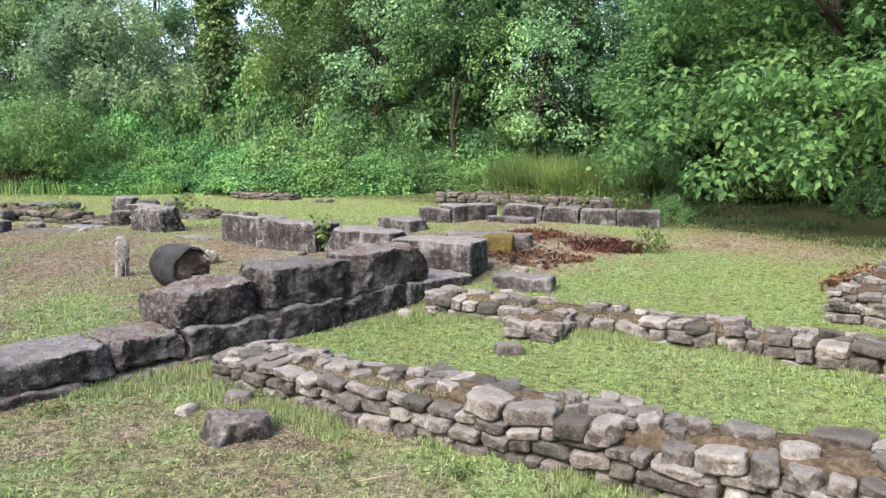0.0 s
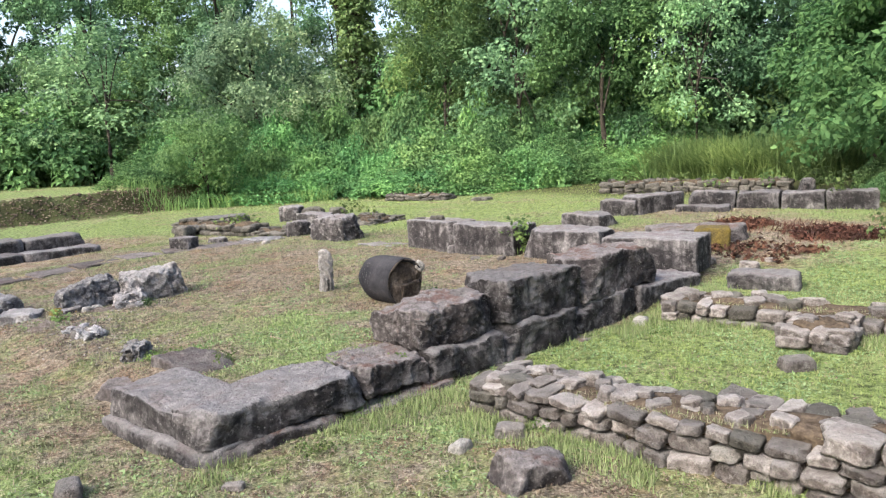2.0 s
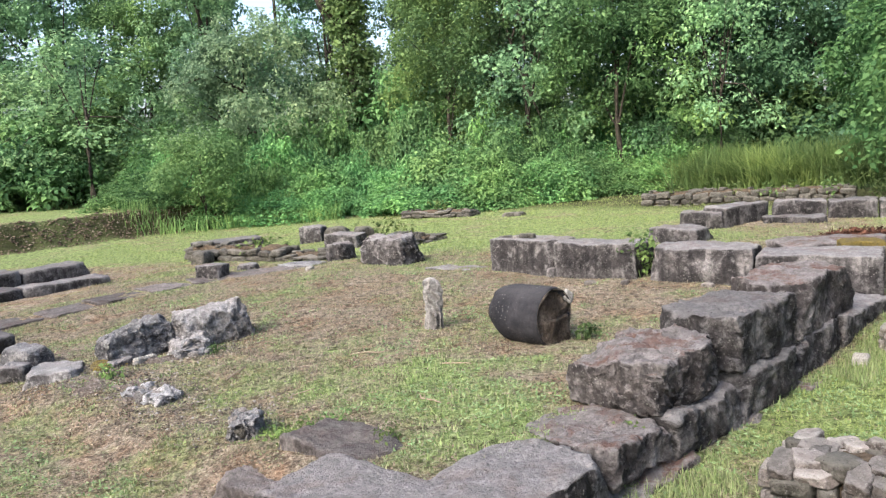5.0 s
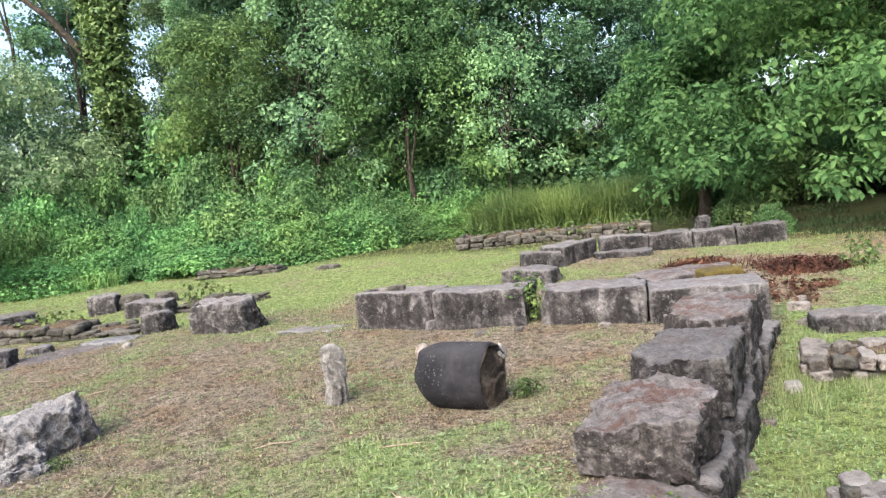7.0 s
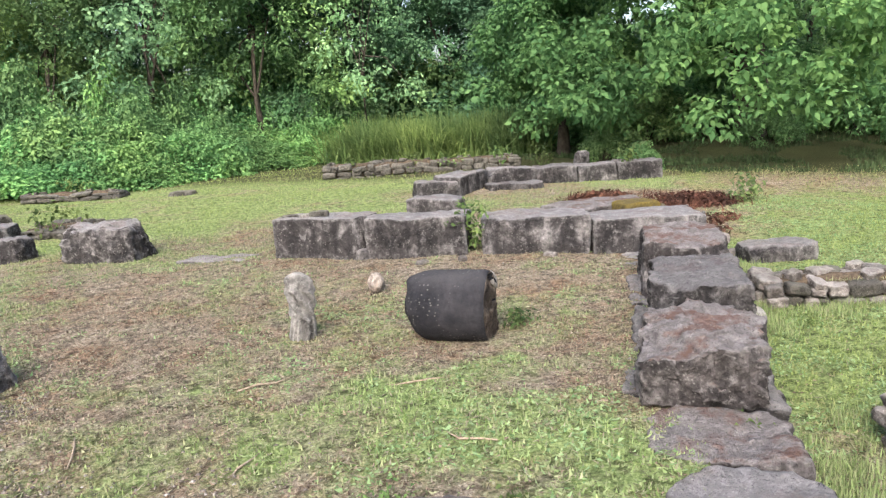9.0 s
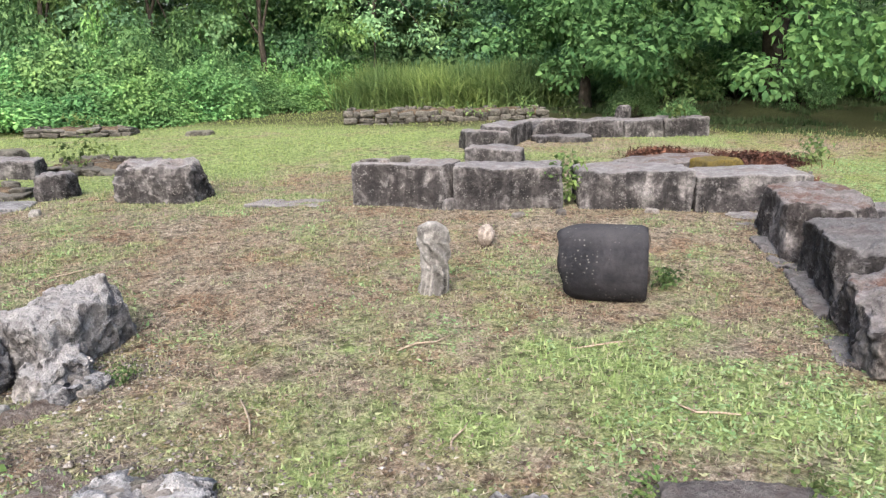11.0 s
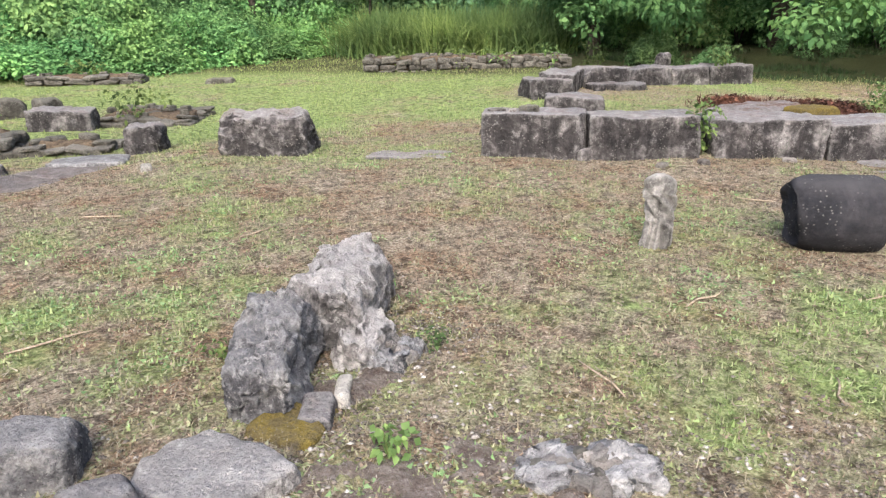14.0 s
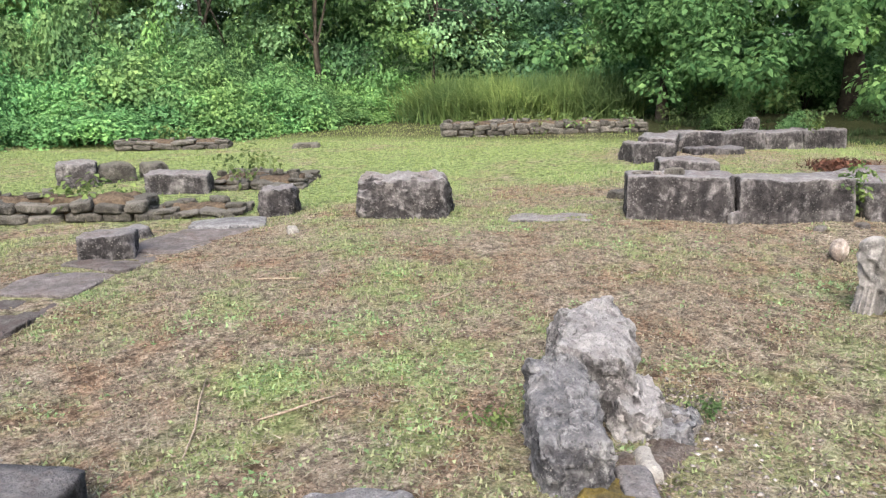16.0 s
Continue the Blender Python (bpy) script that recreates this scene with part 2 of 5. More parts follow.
# Undergrowth greens, darkened to carry the shade under the trees.
shade_toned_blades = blade_material("shade_toned_plants", (0.025, 0.021, 0.015), (0.065, 0.053, 0.037), (0.025, 0.05, 0.018), (0.065, 0.105, 0.04))
clover = blade_material("clover", (0.1, 0.1, 0.045), (0.25, 0.25, 0.13), (0.105, 0.185, 0.07), (0.28, 0.4, 0.19))
scraps = blade_material("leaf_scraps", (0.07, 0.052, 0.04), (0.31, 0.235, 0.175), (0.1, 0.1, 0.04), (0.2, 0.2, 0.1))
leaf_light = leaf_material("light_leaves", (0.09, 0.187, 0.083), (0.235, 0.395, 0.175), 0.48, 0.7, 0.12, 0.6)
leaf_willow = leaf_material("willow_leaves", (0.14, 0.245, 0.155), (0.32, 0.46, 0.31), 0.5, 0.7, 0.12, 0.6)
leaf_shrub = leaf_material("shrub_leaves", (0.06, 0.14, 0.065), (0.18, 0.32, 0.15), 0.4, 0.7, 0.12, 0.8)
leaf_dark = leaf_material("dark_leaves", (0.045, 0.105, 0.062), (0.14, 0.25, 0.15), 0.45, 0.7, 0.12, 0.6)
leaf_bramble = leaf_material("bramble_leaves", (0.065, 0.168, 0.07), (0.22, 0.415, 0.18), 0.42, 0.7, 0.12, 0.9)
leaf_broad = leaf_material("broad_leaves", (0.05, 0.13, 0.056), (0.15, 0.285, 0.125), 0.5, 0.7, 0.12, 0.7)
leaf_ivy = leaf_material("ivy_leaves", (0.055, 0.12, 0.05), (0.16, 0.26, 0.11), 0.4, 0.5, 0.3, 1.2)
leaf_weed = leaf_material("weed_leaves", (0.06, 0.105, 0.04), (0.15, 0.215, 0.085), 0.35, 0.7, 0.15, 3.0)
reed_mat = leaf_material("reeds", (0.085, 0.17, 0.06), (0.25, 0.38, 0.16), 0.4, 0.7, 0.12, 1.5)
dead_mat = leaf_material("dead_fronds", (0.045, 0.022, 0.017), (0.15, 0.083, 0.062), 0.15, 0.8, 0.1, 5.0)


# ---- builders ----
def lattice(x, y, seed):
    """Smooth value noise on a plane, 0 to 1, for arrays."""
    xi, yi = np.floor(x), np.floor(y)
    fx, fy = x - xi, y - yi
    fx, fy = fx * fx * (3 - 2 * fx), fy * fy * (3 - 2 * fy)

    def corner(i, j):
        v = np.sin((xi + i) * 127.1 + (yi + j) * 311.7 + seed * 74.7) * 43758.5453
        return v - np.floor(v)

    return (corner(0, 0) * (1 - fx) + corner(1, 0) * fx) * (1 - fy) + (corner(0, 1) * (1 - fx) + corner(1, 1) * fx) * fy


def fbm(x, y, scale, seed, octaves=4):
    total, weight, amp = 0.0, 0.0, 1.0
    for o in range(octaves):
        total = total + amp * lattice(x * scale + 31.3 * o, y * scale - 17.7 * o, seed + o)
        weight, amp, scale = weight + amp, amp * 0.5, scale * 2.03
    return total / weight


def smooth(a, b, v):
    k = np.clip((v - a) / (b - a), 0, 1)
    return k * k * (3 - 2 * k)


# The plan: the block wall runs along U from BASE, its outside lies along W.
BASE = np.array((-1.95, 6.15))
U, W = np.array((0.632, 0.775)), np.array((0.775, -0.632))
CORNER = np.array((-3.03, 4.76))
V = np.array((0.84, -0.543))


def on_plan(s, off):
    p = BASE + U * s + W * off
    return float(p[0]), float(p[1])


# Heights of the ground: shared, inside the court, outside its walls.
FAR_Z = np.array([(1.1, 13.6, 0.27), (0, 14.2, 0.26), (4, 14, 0.25), (-0.1, 19, 0.2), (3, 17.5, 0.24), (2, 24, 0.15), (-5.5, 21, 0.08), (-5.6, 15.2, 0.11),
                  (-8.5, 16.5, 0.05), (-10, 12, 0.0), (9, 17, 0.42), (5.5, 14.5, 0.2), (-12, 22, 0.1), (-1, 12.6, 0.24)])
IN_Z = np.array([(-3.5, 8.6, 0.11), (-2.6, 8, 0.12), (-3.1, 11, 0.22), (-1.5, 9.8, 0.22), (-0.2, 9.0, 0.16), (-4.5, 12, 0.2), (-7.2, 12.3, 0.12), (-6, 8.1, 0.08),
                 (-8.2, 8.8, 0.0), (-2.9, 6.2, 0.13), (-5, 6.5, 0.02), (-7.5, 5.5, -0.02)])
OUT_Z = np.array([(-1.1, 4.6, -0.16), (-1.5, 5.1, -0.13), (-0.7, 7.3, -0.12), (0.5, 6.5, -0.06), (1.3, 6.9, 0.02), (2.7, 6.0, 0.0), (0.9, 8.5, 0.03), (2.5, 10.6, 0.14),
                  (0.6, 10.3, 0.15), (0, 0, -0.12), (-3.5, 4.4, -0.13), (-5, 5.6, -0.06), (-7.5, 5.5, -0.03), (2, 4, -0.16)])


def shepard(x, y, pts):
    num, den = 0.0, 0.0
    for px, py, pz in pts:
        w = 1.0 / ((x - px) ** 2 + (y - py) ** 2 + 0.3) ** 1.6
        num, den = num + w * pz, den + w
    return num / den


def ground_z(x, y, rough=True):
    x, y = np.asarray(x, float), np.asarray(y, float)
    off = (x - BASE[0]) * W[0] + (y - BASE[1]) * W[1]
    q = (x - CORNER[0]) * 0.543 + (y - CORNER[1]) * 0.84
    inside = smooth(0.1, 0.45, q) * smooth(0.1, 0.4, -off)
    z = shepard(x, y, np.vstack((FAR_Z, IN_Z))) * inside + shepard(x, y, np.vstack((FAR_Z, OUT_Z))) * (1 - inside)
    far = smooth(26, 60, np.hypot(x + 2, y - 10))
    z = z * (1 - far) + 0.2 * far
    # raised terrace with an earth scarp
    edge = (x + 12.0) * 0.81 + (y - 21.5) * -0.58 + 0.25 * (fbm(x, y, 0.9, 5) - 0.5)
    z = z + 0.62 * smooth(0.35, -0.35, edge) * smooth(5, 9, y) * smooth(45, 38, y)
    z = z + (0.3 * (fbm(x, y, 3.5, 15) - 0.5)) * np.exp(-(edge / 0.4) ** 2) * smooth(8, 11, y) * smooth(30, 24, y)
    if rough:
        z = z + 0.05 * (fbm(x, y, 1.3, 3) - 0.5) + 0.025 * (fbm(x, y, 7, 9, 3) - 0.5)
    return z


def gz(x, y):
    return float(ground_z(x, y))


def greenness(x, y):
    """How green the turf is, 0 to 1."""
    off = (x - BASE[0]) * W[0] + (y - BASE[1]) * W[1]
    s = (x - BASE[0]) * U[0] + (y - BASE[1]) * U[1]
    q = (x - CORNER[0]) * 0.543 + (y - CORNER[1]) * 0.84
    court = smooth(0.0, 0.3, q) * smooth(0.0, 0.3, -off)
    beyond = smooth(12.0, 14.0, y + 0.25 * x + 1.0)
    a = (x - 0.9) * 0.543 + (y - 4.4) * 0.84
    rooms = smooth(-0.2, 0.4, a) * smooth(-0.1, 0.2, off)
    g = 0.42 * np.ones_like(x)
    g = g * (1 - court) + court * 0.3
    g = np.maximum(g, rooms * 0.95)
    g = np.maximum(g, beyond * 0.78)
    for cx, cy, r, k in ((-3.0, 6.3, 0.9, 0.75), (-2.6, 7.2, 0.6, 0.5), (-4.4, 9.9, 0.8, 0.3), (-7.2, 9.0, 0.8, 0.4), (0.4, 4.0, 0.7, 0.7), (-1.6, 5.4, 0.5, 0.75),
                         (-6.2, 10.0, 0.5, 0.4), (-3.9, 4.4, 0.8, 0.7), (-4.3, 7.3, 0.7, 0.35), (-8.3, 11.5, 0.8, 0.5), (-3.3, 6.85, 0.75, 0.95), (-4.1, 7.05, 0.35, 0.7), (-2.75, 7.3, 0.45, 0.8), (-6.2, 9.35, 0.3, 0.75), (-6.8, 9.65, 0.4, 0.7), (-4.45, 5.45, 0.45, 0.8), (-4.95, 5.8, 0.35, 0.7), (-3.65, 5.25, 0.3, 0.7), (-4.75, 7.05, 0.3, 0.6), (-1.35, 5.6, 0.35, 0.95), (0.3, 4.3, 0.6, 0.95), (-0.6, 4.7, 0.4, 0.7)):
        g = np.maximum(g, k * np.exp(-((x - cx) ** 2 + (y - cy) ** 2) / (r * r)))
    for cx, cy, r in ((5.2, 11.8, 1.8), (0.9, 14.0, 1.3), (2.2, 11.6, 1.2), (1.2, 10.3, 0.9), (1.8, 18.0, 0.7)):
        g = g * (1 - 0.92 * np.exp(-((x - cx) ** 2 + (y - cy) ** 2) / (r * r)))
    g = g + 0.9 * (fbm(x, y, 1.1, 21, 5) - 0.5) * (1 - 0.4 * rooms) + 0.75 * (fbm(x, y, 5.0, 27, 4) - 0.5)
    return np.clip(g, 0, 1)


def on_paving(x, y):
    """Where the worn stone path lies bare."""
    hit = np.zeros(np.shape(x), bool)
    for (sx, sy), (dx, dy), length in (((-5.75, 12.78), (-0.806, -0.592), 1.65), ((-7.08, 11.82), (-0.582, -0.813), 4.1)):
        a, o = (x - sx) * dx + (y - sy) * dy, (x - sx) * dy - (y - sy) * dx
        hit |= (a > -0.02) & (a < length) & (o > 0.0) & (o < 0.56)
    return hit


def mesh_from(name, verts, faces, mat, smooth_faces=False):
    me = bpy.data.meshes.new(name)
    me.from_pydata(verts, [], faces)
    me.materials.append(mat)
    if smooth_faces:
        me.polygons.foreach_set("use_smooth", [True] * len(me.polygons))
    me.update()
    return me


def mesh_from_arrays(name, verts, tris, mat):
    """A mesh from arrays of places and of triangles."""
    me = bpy.data.meshes.new(name)
    nt = len(tris)
    me.vertices.add(len(verts))
    me.vertices.foreach_set("co", np.asarray(verts, np.float32).ravel())
    me.loops.add(nt * 3)
    me.loops.foreach_set("vertex_index", np.asarray(tris, np.int32).ravel())
    me.polygons.add(nt)
    me.polygons.foreach_set("loop_start", np.arange(0, nt * 3, 3, dtype=np.int32))
    me.polygons.foreach_set("loop_total", np.full(nt, 3, dtype=np.int32))
    me.materials.append(mat)
    me.update(calc_edges=True)
    return me


def rough_mesh(name, size, mat, seed=0, cuts=6, radius=0.03, rough=0.02, grain=1.0, chips=2, taper=0.0, chip=(0.74, 0.9), cut=None):
    """A stone: a box with rounded, chipped and uneven faces; its foot is at z = 0."""
    rng = random.Random(seed)
    bm = bmesh.new()
    bmesh.ops.create_cube(bm, size=2.0)
    bmesh.ops.subdivide_edges(bm, edges=bm.edges[:], cuts=cuts, use_grid_fill=True)
    half = Vector(size) * 0.5
    radius = min(radius, min(half) * 0.95)
    inner = half - Vector((radius, radius, radius))
    off = Vector((rng.uniform(-50, 50), rng.uniform(-50, 50), rng.uniform(-50, 50)))
    planes = [(Vector(cut[:3]), cut[3])] if cut else []
    for _ in range(chips):
        d = Vector((rng.choice((-1, 1)) * rng.uniform(0.4, 1), rng.choice((-1, 1)) * rng.uniform(0.4, 1), rng.uniform(0.1, 1.0))).normalized()
        reach = abs(d.x) * half.x + abs(d.y) * half.y + abs(d.z) * half.z
        planes.append((d, reach * rng.uniform(*chip)))
    for v in bm.verts:
        p = Vector((v.co.x * half.x, v.co.y * half.y, v.co.z * half.z))
        core = Vector([max(-i, min(i, c)) for c, i in zip(p, inner)])
        out = p - core
        if out.length > 1e-6:
            p = core + out.normalized() * radius
        for d, k in planes:
            over = p.dot(d) - k
            if over > 0:
                p = p - d * over
        n = noise.noise_vector(p * 2.2 * grain + off) * 0.8 + noise.noise_vector(p * 6.5 * grain + off) * 0.5 + noise.noise_vector(p * 17 * grain + off) * 0.3 + noise.noise_vector(p * 37 * grain + off) * 0.14
        p = p + n * rough
        k = 1.0 - taper * (p.z / half.z * 0.5 + 0.5)
        v.co = Vector((p.x * k, p.y * k, p.z + half.z))
    me = bpy.data.meshes.new(name)
    bm.to_mesh(me)
    bm.free()
    me.materials.append(mat)
    me.polygons.foreach_set("use_smooth", [True] * len(me.polygons))
    return me


def block(name, label, p0, p1, depth, z0, z1, mat, seed, cuts=9, radius=0.025, rough=0.016, chips=1, category="stone block", group="", tilt=(0, 0), grain=1.0, kind="", cut=None):
    """A stone whose front foot runs from p0 to p1, and which reaches depth to the left of that line."""
    d = Vector((p1[0] - p0[0], p1[1] - p0[1]))
    n = Vector((-d.y, d.x)).normalized()
    c = Vector(p0) + d * 0.5 + n * depth * 0.5
    me = rough_mesh(name, (d.length, depth, z1 - z0), mat, seed, cuts, radius, rough, grain, chips, 0.0, (0.74, 0.9), cut)
    ob = new(name, me)
    m = pose(c.x, c.y, z0, tilt[0], tilt[1], math.degrees(math.atan2(d.y, d.x)))
    ob.matrix_world = m
    return tagged(ob, label, category, group, kind)


def rock(name, label, x, y, size, turn, mat, seed, sink=0.04, tilt=(0, 0), cuts=7, radius=None, rough=None, chips=4, category="stone", group="", grain=1.5, z=None):
    r = min(size) * 0.35 if radius is None else radius
    me = rough_mesh(name, size, mat, seed, cuts, r, min(size) * 0.16 if rough is None else rough, grain, chips, 0.12)
    ob = new(name, me)
    ob.matrix_world = pose(x, y, (gz(x, y) if z is None else z) - sink, tilt[0], tilt[1], turn)
    return tagged(ob, label, category, group)


def part(name, me, parent, label=""):
    ob = new(name, me)
    ob.parent = parent
    return tagged(ob, label) if label else ob


def empty(name, x, y, z, turn=0):
    ob = new(name)
    ob.matrix_world = pose(x, y, z, 0, 0, turn)
    return ob


def stone_library(mat, seed, count=10, cuts=3):
    rng = random.Random(seed)
    out = []
    for i in range(count):
        out.append(rough_mesh("rubble", (1, 1, 1), mat, seed * 50 + i, cuts, 0.12, 0.09, 1.5, rng.choice((3, 4, 5)), 0.0, (0.6, 0.84)))
    return out


def rubble_wall(name, label, p0, p1, width, z0, z1, lib, seed, stone_l=(0.1, 0.3), course=(0.075, 0.15), ends=True, top_stones=0.6, back=True, kind="", sag=0.05, z1b=None):
    """A dry-stone wall: an earth core, and stones laid in courses on its faces and strewn on its top."""
    rng = random.Random(seed)
    d = Vector((p1[0] - p0[0], p1[1] - p0[1]))
    length = d.length
    w = empty(name, p0[0], p0[1], z0, math.degrees(math.atan2(d.y, d.x)))
    tagged(w, label, "stone wall", "", kind)
    h = max(z1, z1b or z1) - z0
    ha, hb = z1 - z0, (z1 if z1b is None else z1b) - z0

    def top(x):
        return ha + (hb - ha) * min(1, max(0, x / length))

    core = rough_mesh("core", (length - 0.16, width - 0.2, h - 0.03), mortar, seed, 20, 0.05, 0.05, 2.0, 0)
    for v in core.vertices:
        v.co.z *= top(v.co.x + length / 2) / h
    c = part("core", core, w, "earth and mortar core with soil on top")
    c.location = (length / 2, width / 2, 0)

    def stone(x, y, z, lx, ly, lz, turn):
        ob = part("stone", rng.choice(lib), w)
        ob.matrix_local = Matrix.Translation((x, y, z)) @ Euler((rng.uniform(-0.16, 0.16), rng.uniform(-0.17, 0.17), turn + rng.uniform(-0.16, 0.16) + rng.choice((0, math.pi)))).to_matrix().to_4x4() @ Matrix.Diagonal((lx * 0.95, ly, lz * 0.9, 1))

    def face(length_, place, lowest=None):
        z = -0.03
        while z < h - 0.05:
            ch = rng.uniform(*course)
            if z + ch > h - 0.03:
                ch = max(0.06, h - z + rng.uniform(-0.02, 0.01))
            x = rng.uniform(-0.03, 0.05)
            while x < length_ - 0.05:
                ln = min(rng.uniform(*stone_l) * (1.3 if rng.random() < 0.2 else 1.0), length_ - x + 0.06)
                if ln > 0.05:
                    hz = ch * rng.uniform(0.78, 1.06)
                    if z + hz * 0.6 > (top(x + ln / 2) if lowest is None else lowest):
                        pass
                    elif ln < 0.12 and rng.random() < 0.4 and ch > 0.1:
                        place(x + ln / 2, z, ln, hz * 0.5)
                        place(x + ln / 2, z + hz * 0.5, ln, hz * 0.5)
                    elif not (z > h * 0.6 and rng.random() < 0.14):
                        place(x + ln / 2, z - sag * rng.random() * (z > h * 0.5), ln, hz)
                x += ln * 0.98 + rng.uniform(0.0, 0.02)
            z += ch * 0.96

    face(length, lambda x, z, ln, hz: stone(x, 0.09 + rng.uniform(-0.025, 0.02), z, ln, rng.uniform(0.18, 0.24), hz, 0))
    if back:
        face(length, lambda x, z, ln, hz: stone(x, width - 0.09 + rng.uniform(-0.02, 0.025), z, ln, rng.uniform(0.18, 0.24), hz, math.pi))
    if ends:
        face(width - 0.1, lambda x, z, ln, hz: stone(0.07, 0.05 + x, z, ln, 0.18, hz, math.pi / 2), ha)
        face(width - 0.1, lambda x, z, ln, hz: stone(length - 0.07, 0.05 + x, z, ln, 0.18, hz, math.pi / 2), hb)
    for _ in range(int(length * width * 14 * top_stones)):
        a = rng.uniform(0.05, 0.15)
        sx = rng.uniform(0.05, length - 0.05)
        stone(sx, rng.uniform(0.12, width - 0.08), top(sx) - rng.uniform(0.03, 0.07), a * rng.uniform(1, 1.5), a, rng.uniform(0.04, 0.09), rng.uniform(0, 3))
    return w


def leaves_mesh(name, centres, radii, per, size, mat, seed, flat=0.7, droop=0.25, shell=0.55):
    """A crown: sprays of leaves, each leaf two folded triangles."""
    rng = np.random.default_rng(seed)
    centres, radii = np.asarray(centres, float), np.asarray(radii, float)
    n = len(centres) * per
    c = np.repeat(centres, per, 0)
    r = np.repeat(radii, per)
    d = rng.normal(size=(n, 3))
    d /= np.linalg.norm(d, axis=1)[:, None]
    rad = (shell + (1 - shell) * rng.random(n)) ** 1.0
    p = c + d * (r * rad)[:, None] * np.array((1, 1, flat))
    nrm = d * 0.75 + np.array((0, 0, 0.55)) + rng.normal(0, 0.4, (n, 3))
    nrm /= np.linalg.norm(nrm, axis=1)[:, None] + 1e-9
    out = rng.normal(size=(n, 3)) + d * 0.5 - np.array((0, 0, droop))
    out -= nrm * np.sum(out * nrm, 1)[:, None]
    out /= np.linalg.norm(out, axis=1)[:, None] + 1e-9
    side = np.cross(out, nrm)
    ln = size * rng.uniform(0.6, 1.25, n)
    wd = ln * rng.uniform(0.26, 0.38, n)
    base = p
    tip = p + out * ln[:, None] - np.array((0, 0, 1)) * (ln * 0.12)[:, None]
    mid = p + out * (ln * 0.45)[:, None]
    a = mid + side * wd[:, None] + nrm * (wd * 0.35)[:, None]
    b = mid - side * wd[:, None] + nrm * (wd * 0.35)[:, None]
    v = np.stack((base, a, tip, b), 1).reshape(-1, 3)
    i = np.arange(n)[:, None] * 4
    t = np.concatenate((i + np.array((0, 1, 2)), i + np.array((0, 2, 3))), 1).reshape(-1, 3)
    return mesh_from_arrays(name, v, t, mat)


def tube(name, pts, radii, mat, sides=8, seed=0):
    """A tapered, slightly gnarled stem through points."""
    rng = random.Random(seed)
    verts, faces = [], []
    for k, (p, r) in enumerate(zip(pts, radii)):
        p = Vector(p)
        d = (Vector(pts[min(k + 1, len(pts) - 1)]) - Vector(pts[max(k - 1, 0)])).normalized()
        q = d.to_track_quat("Z", "Y")
        for j in range(sides):
            a = 2 * math.pi * j / sides
            verts.append(p + q @ Vector((math.cos(a), math.sin(a), 0)) * r * rng.uniform(0.86, 1.14))
    for k in range(len(pts) - 1):
        for j in range(sides):
            a, b = k * sides + j, k * sides + (j + 1) % sides
            faces.append((a, b, b + sides, a + sides))
    faces.append(tuple(range(len(verts) - sides, len(verts))))
    return mesh_from(name, verts, faces, mat, True)


def clump_cloud(seed, count, centre, radii, spray=(0.45, 0.9), low=0.0, hollow=0.35):
    """Places of sprays within an uneven crown."""
    rng = random.Random(seed)
    cs, rs = [], []
    off = Vector((seed * 3.1, seed * 1.7, 0))
    while len(cs) < count:
        d = Vector((rng.gauss(0, 1), rng.gauss(0, 1), rng.gauss(0, 1))).normalized()
        lobe = 0.78 + 0.5 * noise.noise(d * 1.6 + off)
        k = (hollow + (1 - hollow) * rng.random() ** 0.6) * lobe
        p = Vector((centre[0] + d.x * radii[0] * k, centre[1] + d.y * radii[1] * k, centre[2] + d.z * radii[2] * k))
        if p.z < low:
            continue
        cs.append(tuple(p))
        rs.append(rng.uniform(*spray))
    return cs, rs


def lobed_cloud(seed, lobes, each, centre, radii, lobe=(0.9, 1.5), spray=(0.32, 0.55), low=0.2, hollow=0.45, skirt=False):
    """Places of sprays on the outsides of the big lobes that make up a crown."""
    rng = random.Random(seed + 500)
    if skirt:
        heads, sizes = [], []
        for _ in range(lobes):
            u, a = rng.random() ** 1.35, rng.uniform(0, 2 * math.pi)
            r = math.sqrt(rng.uniform(0.12, 1)) * (1 - 0.6 * max(0.0, u - 0.55) / 0.45) * (0.8 + 0.2 * math.sin(u * 9 + seed))
            heads.append((centre[0] + radii[0] * r * math.cos(a), centre[1] + radii[1] * r * math.sin(a), low + 0.4 + 2 * radii[2] * u))
            sizes.append(rng.uniform(*lobe))
    else:
        heads, sizes = clump_cloud(seed, lobes, centre, radii, lobe, low, hollow)
    cs, rs = [], []
    for h, r in zip(heads, sizes):
        for _ in range(each):
            d = Vector((rng.gauss(0, 1), rng.gauss(0, 1), rng.gauss(0.35, 0.8))).normalized()
            p = Vector(h) + Vector((d.x, d.y, d.z * 0.8)) * r * rng.uniform(0.72, 1.05)
            if p.z > low * 0.5:
                cs.append(tuple(p))
                rs.append(rng.uniform(*spray))
    return cs, rs


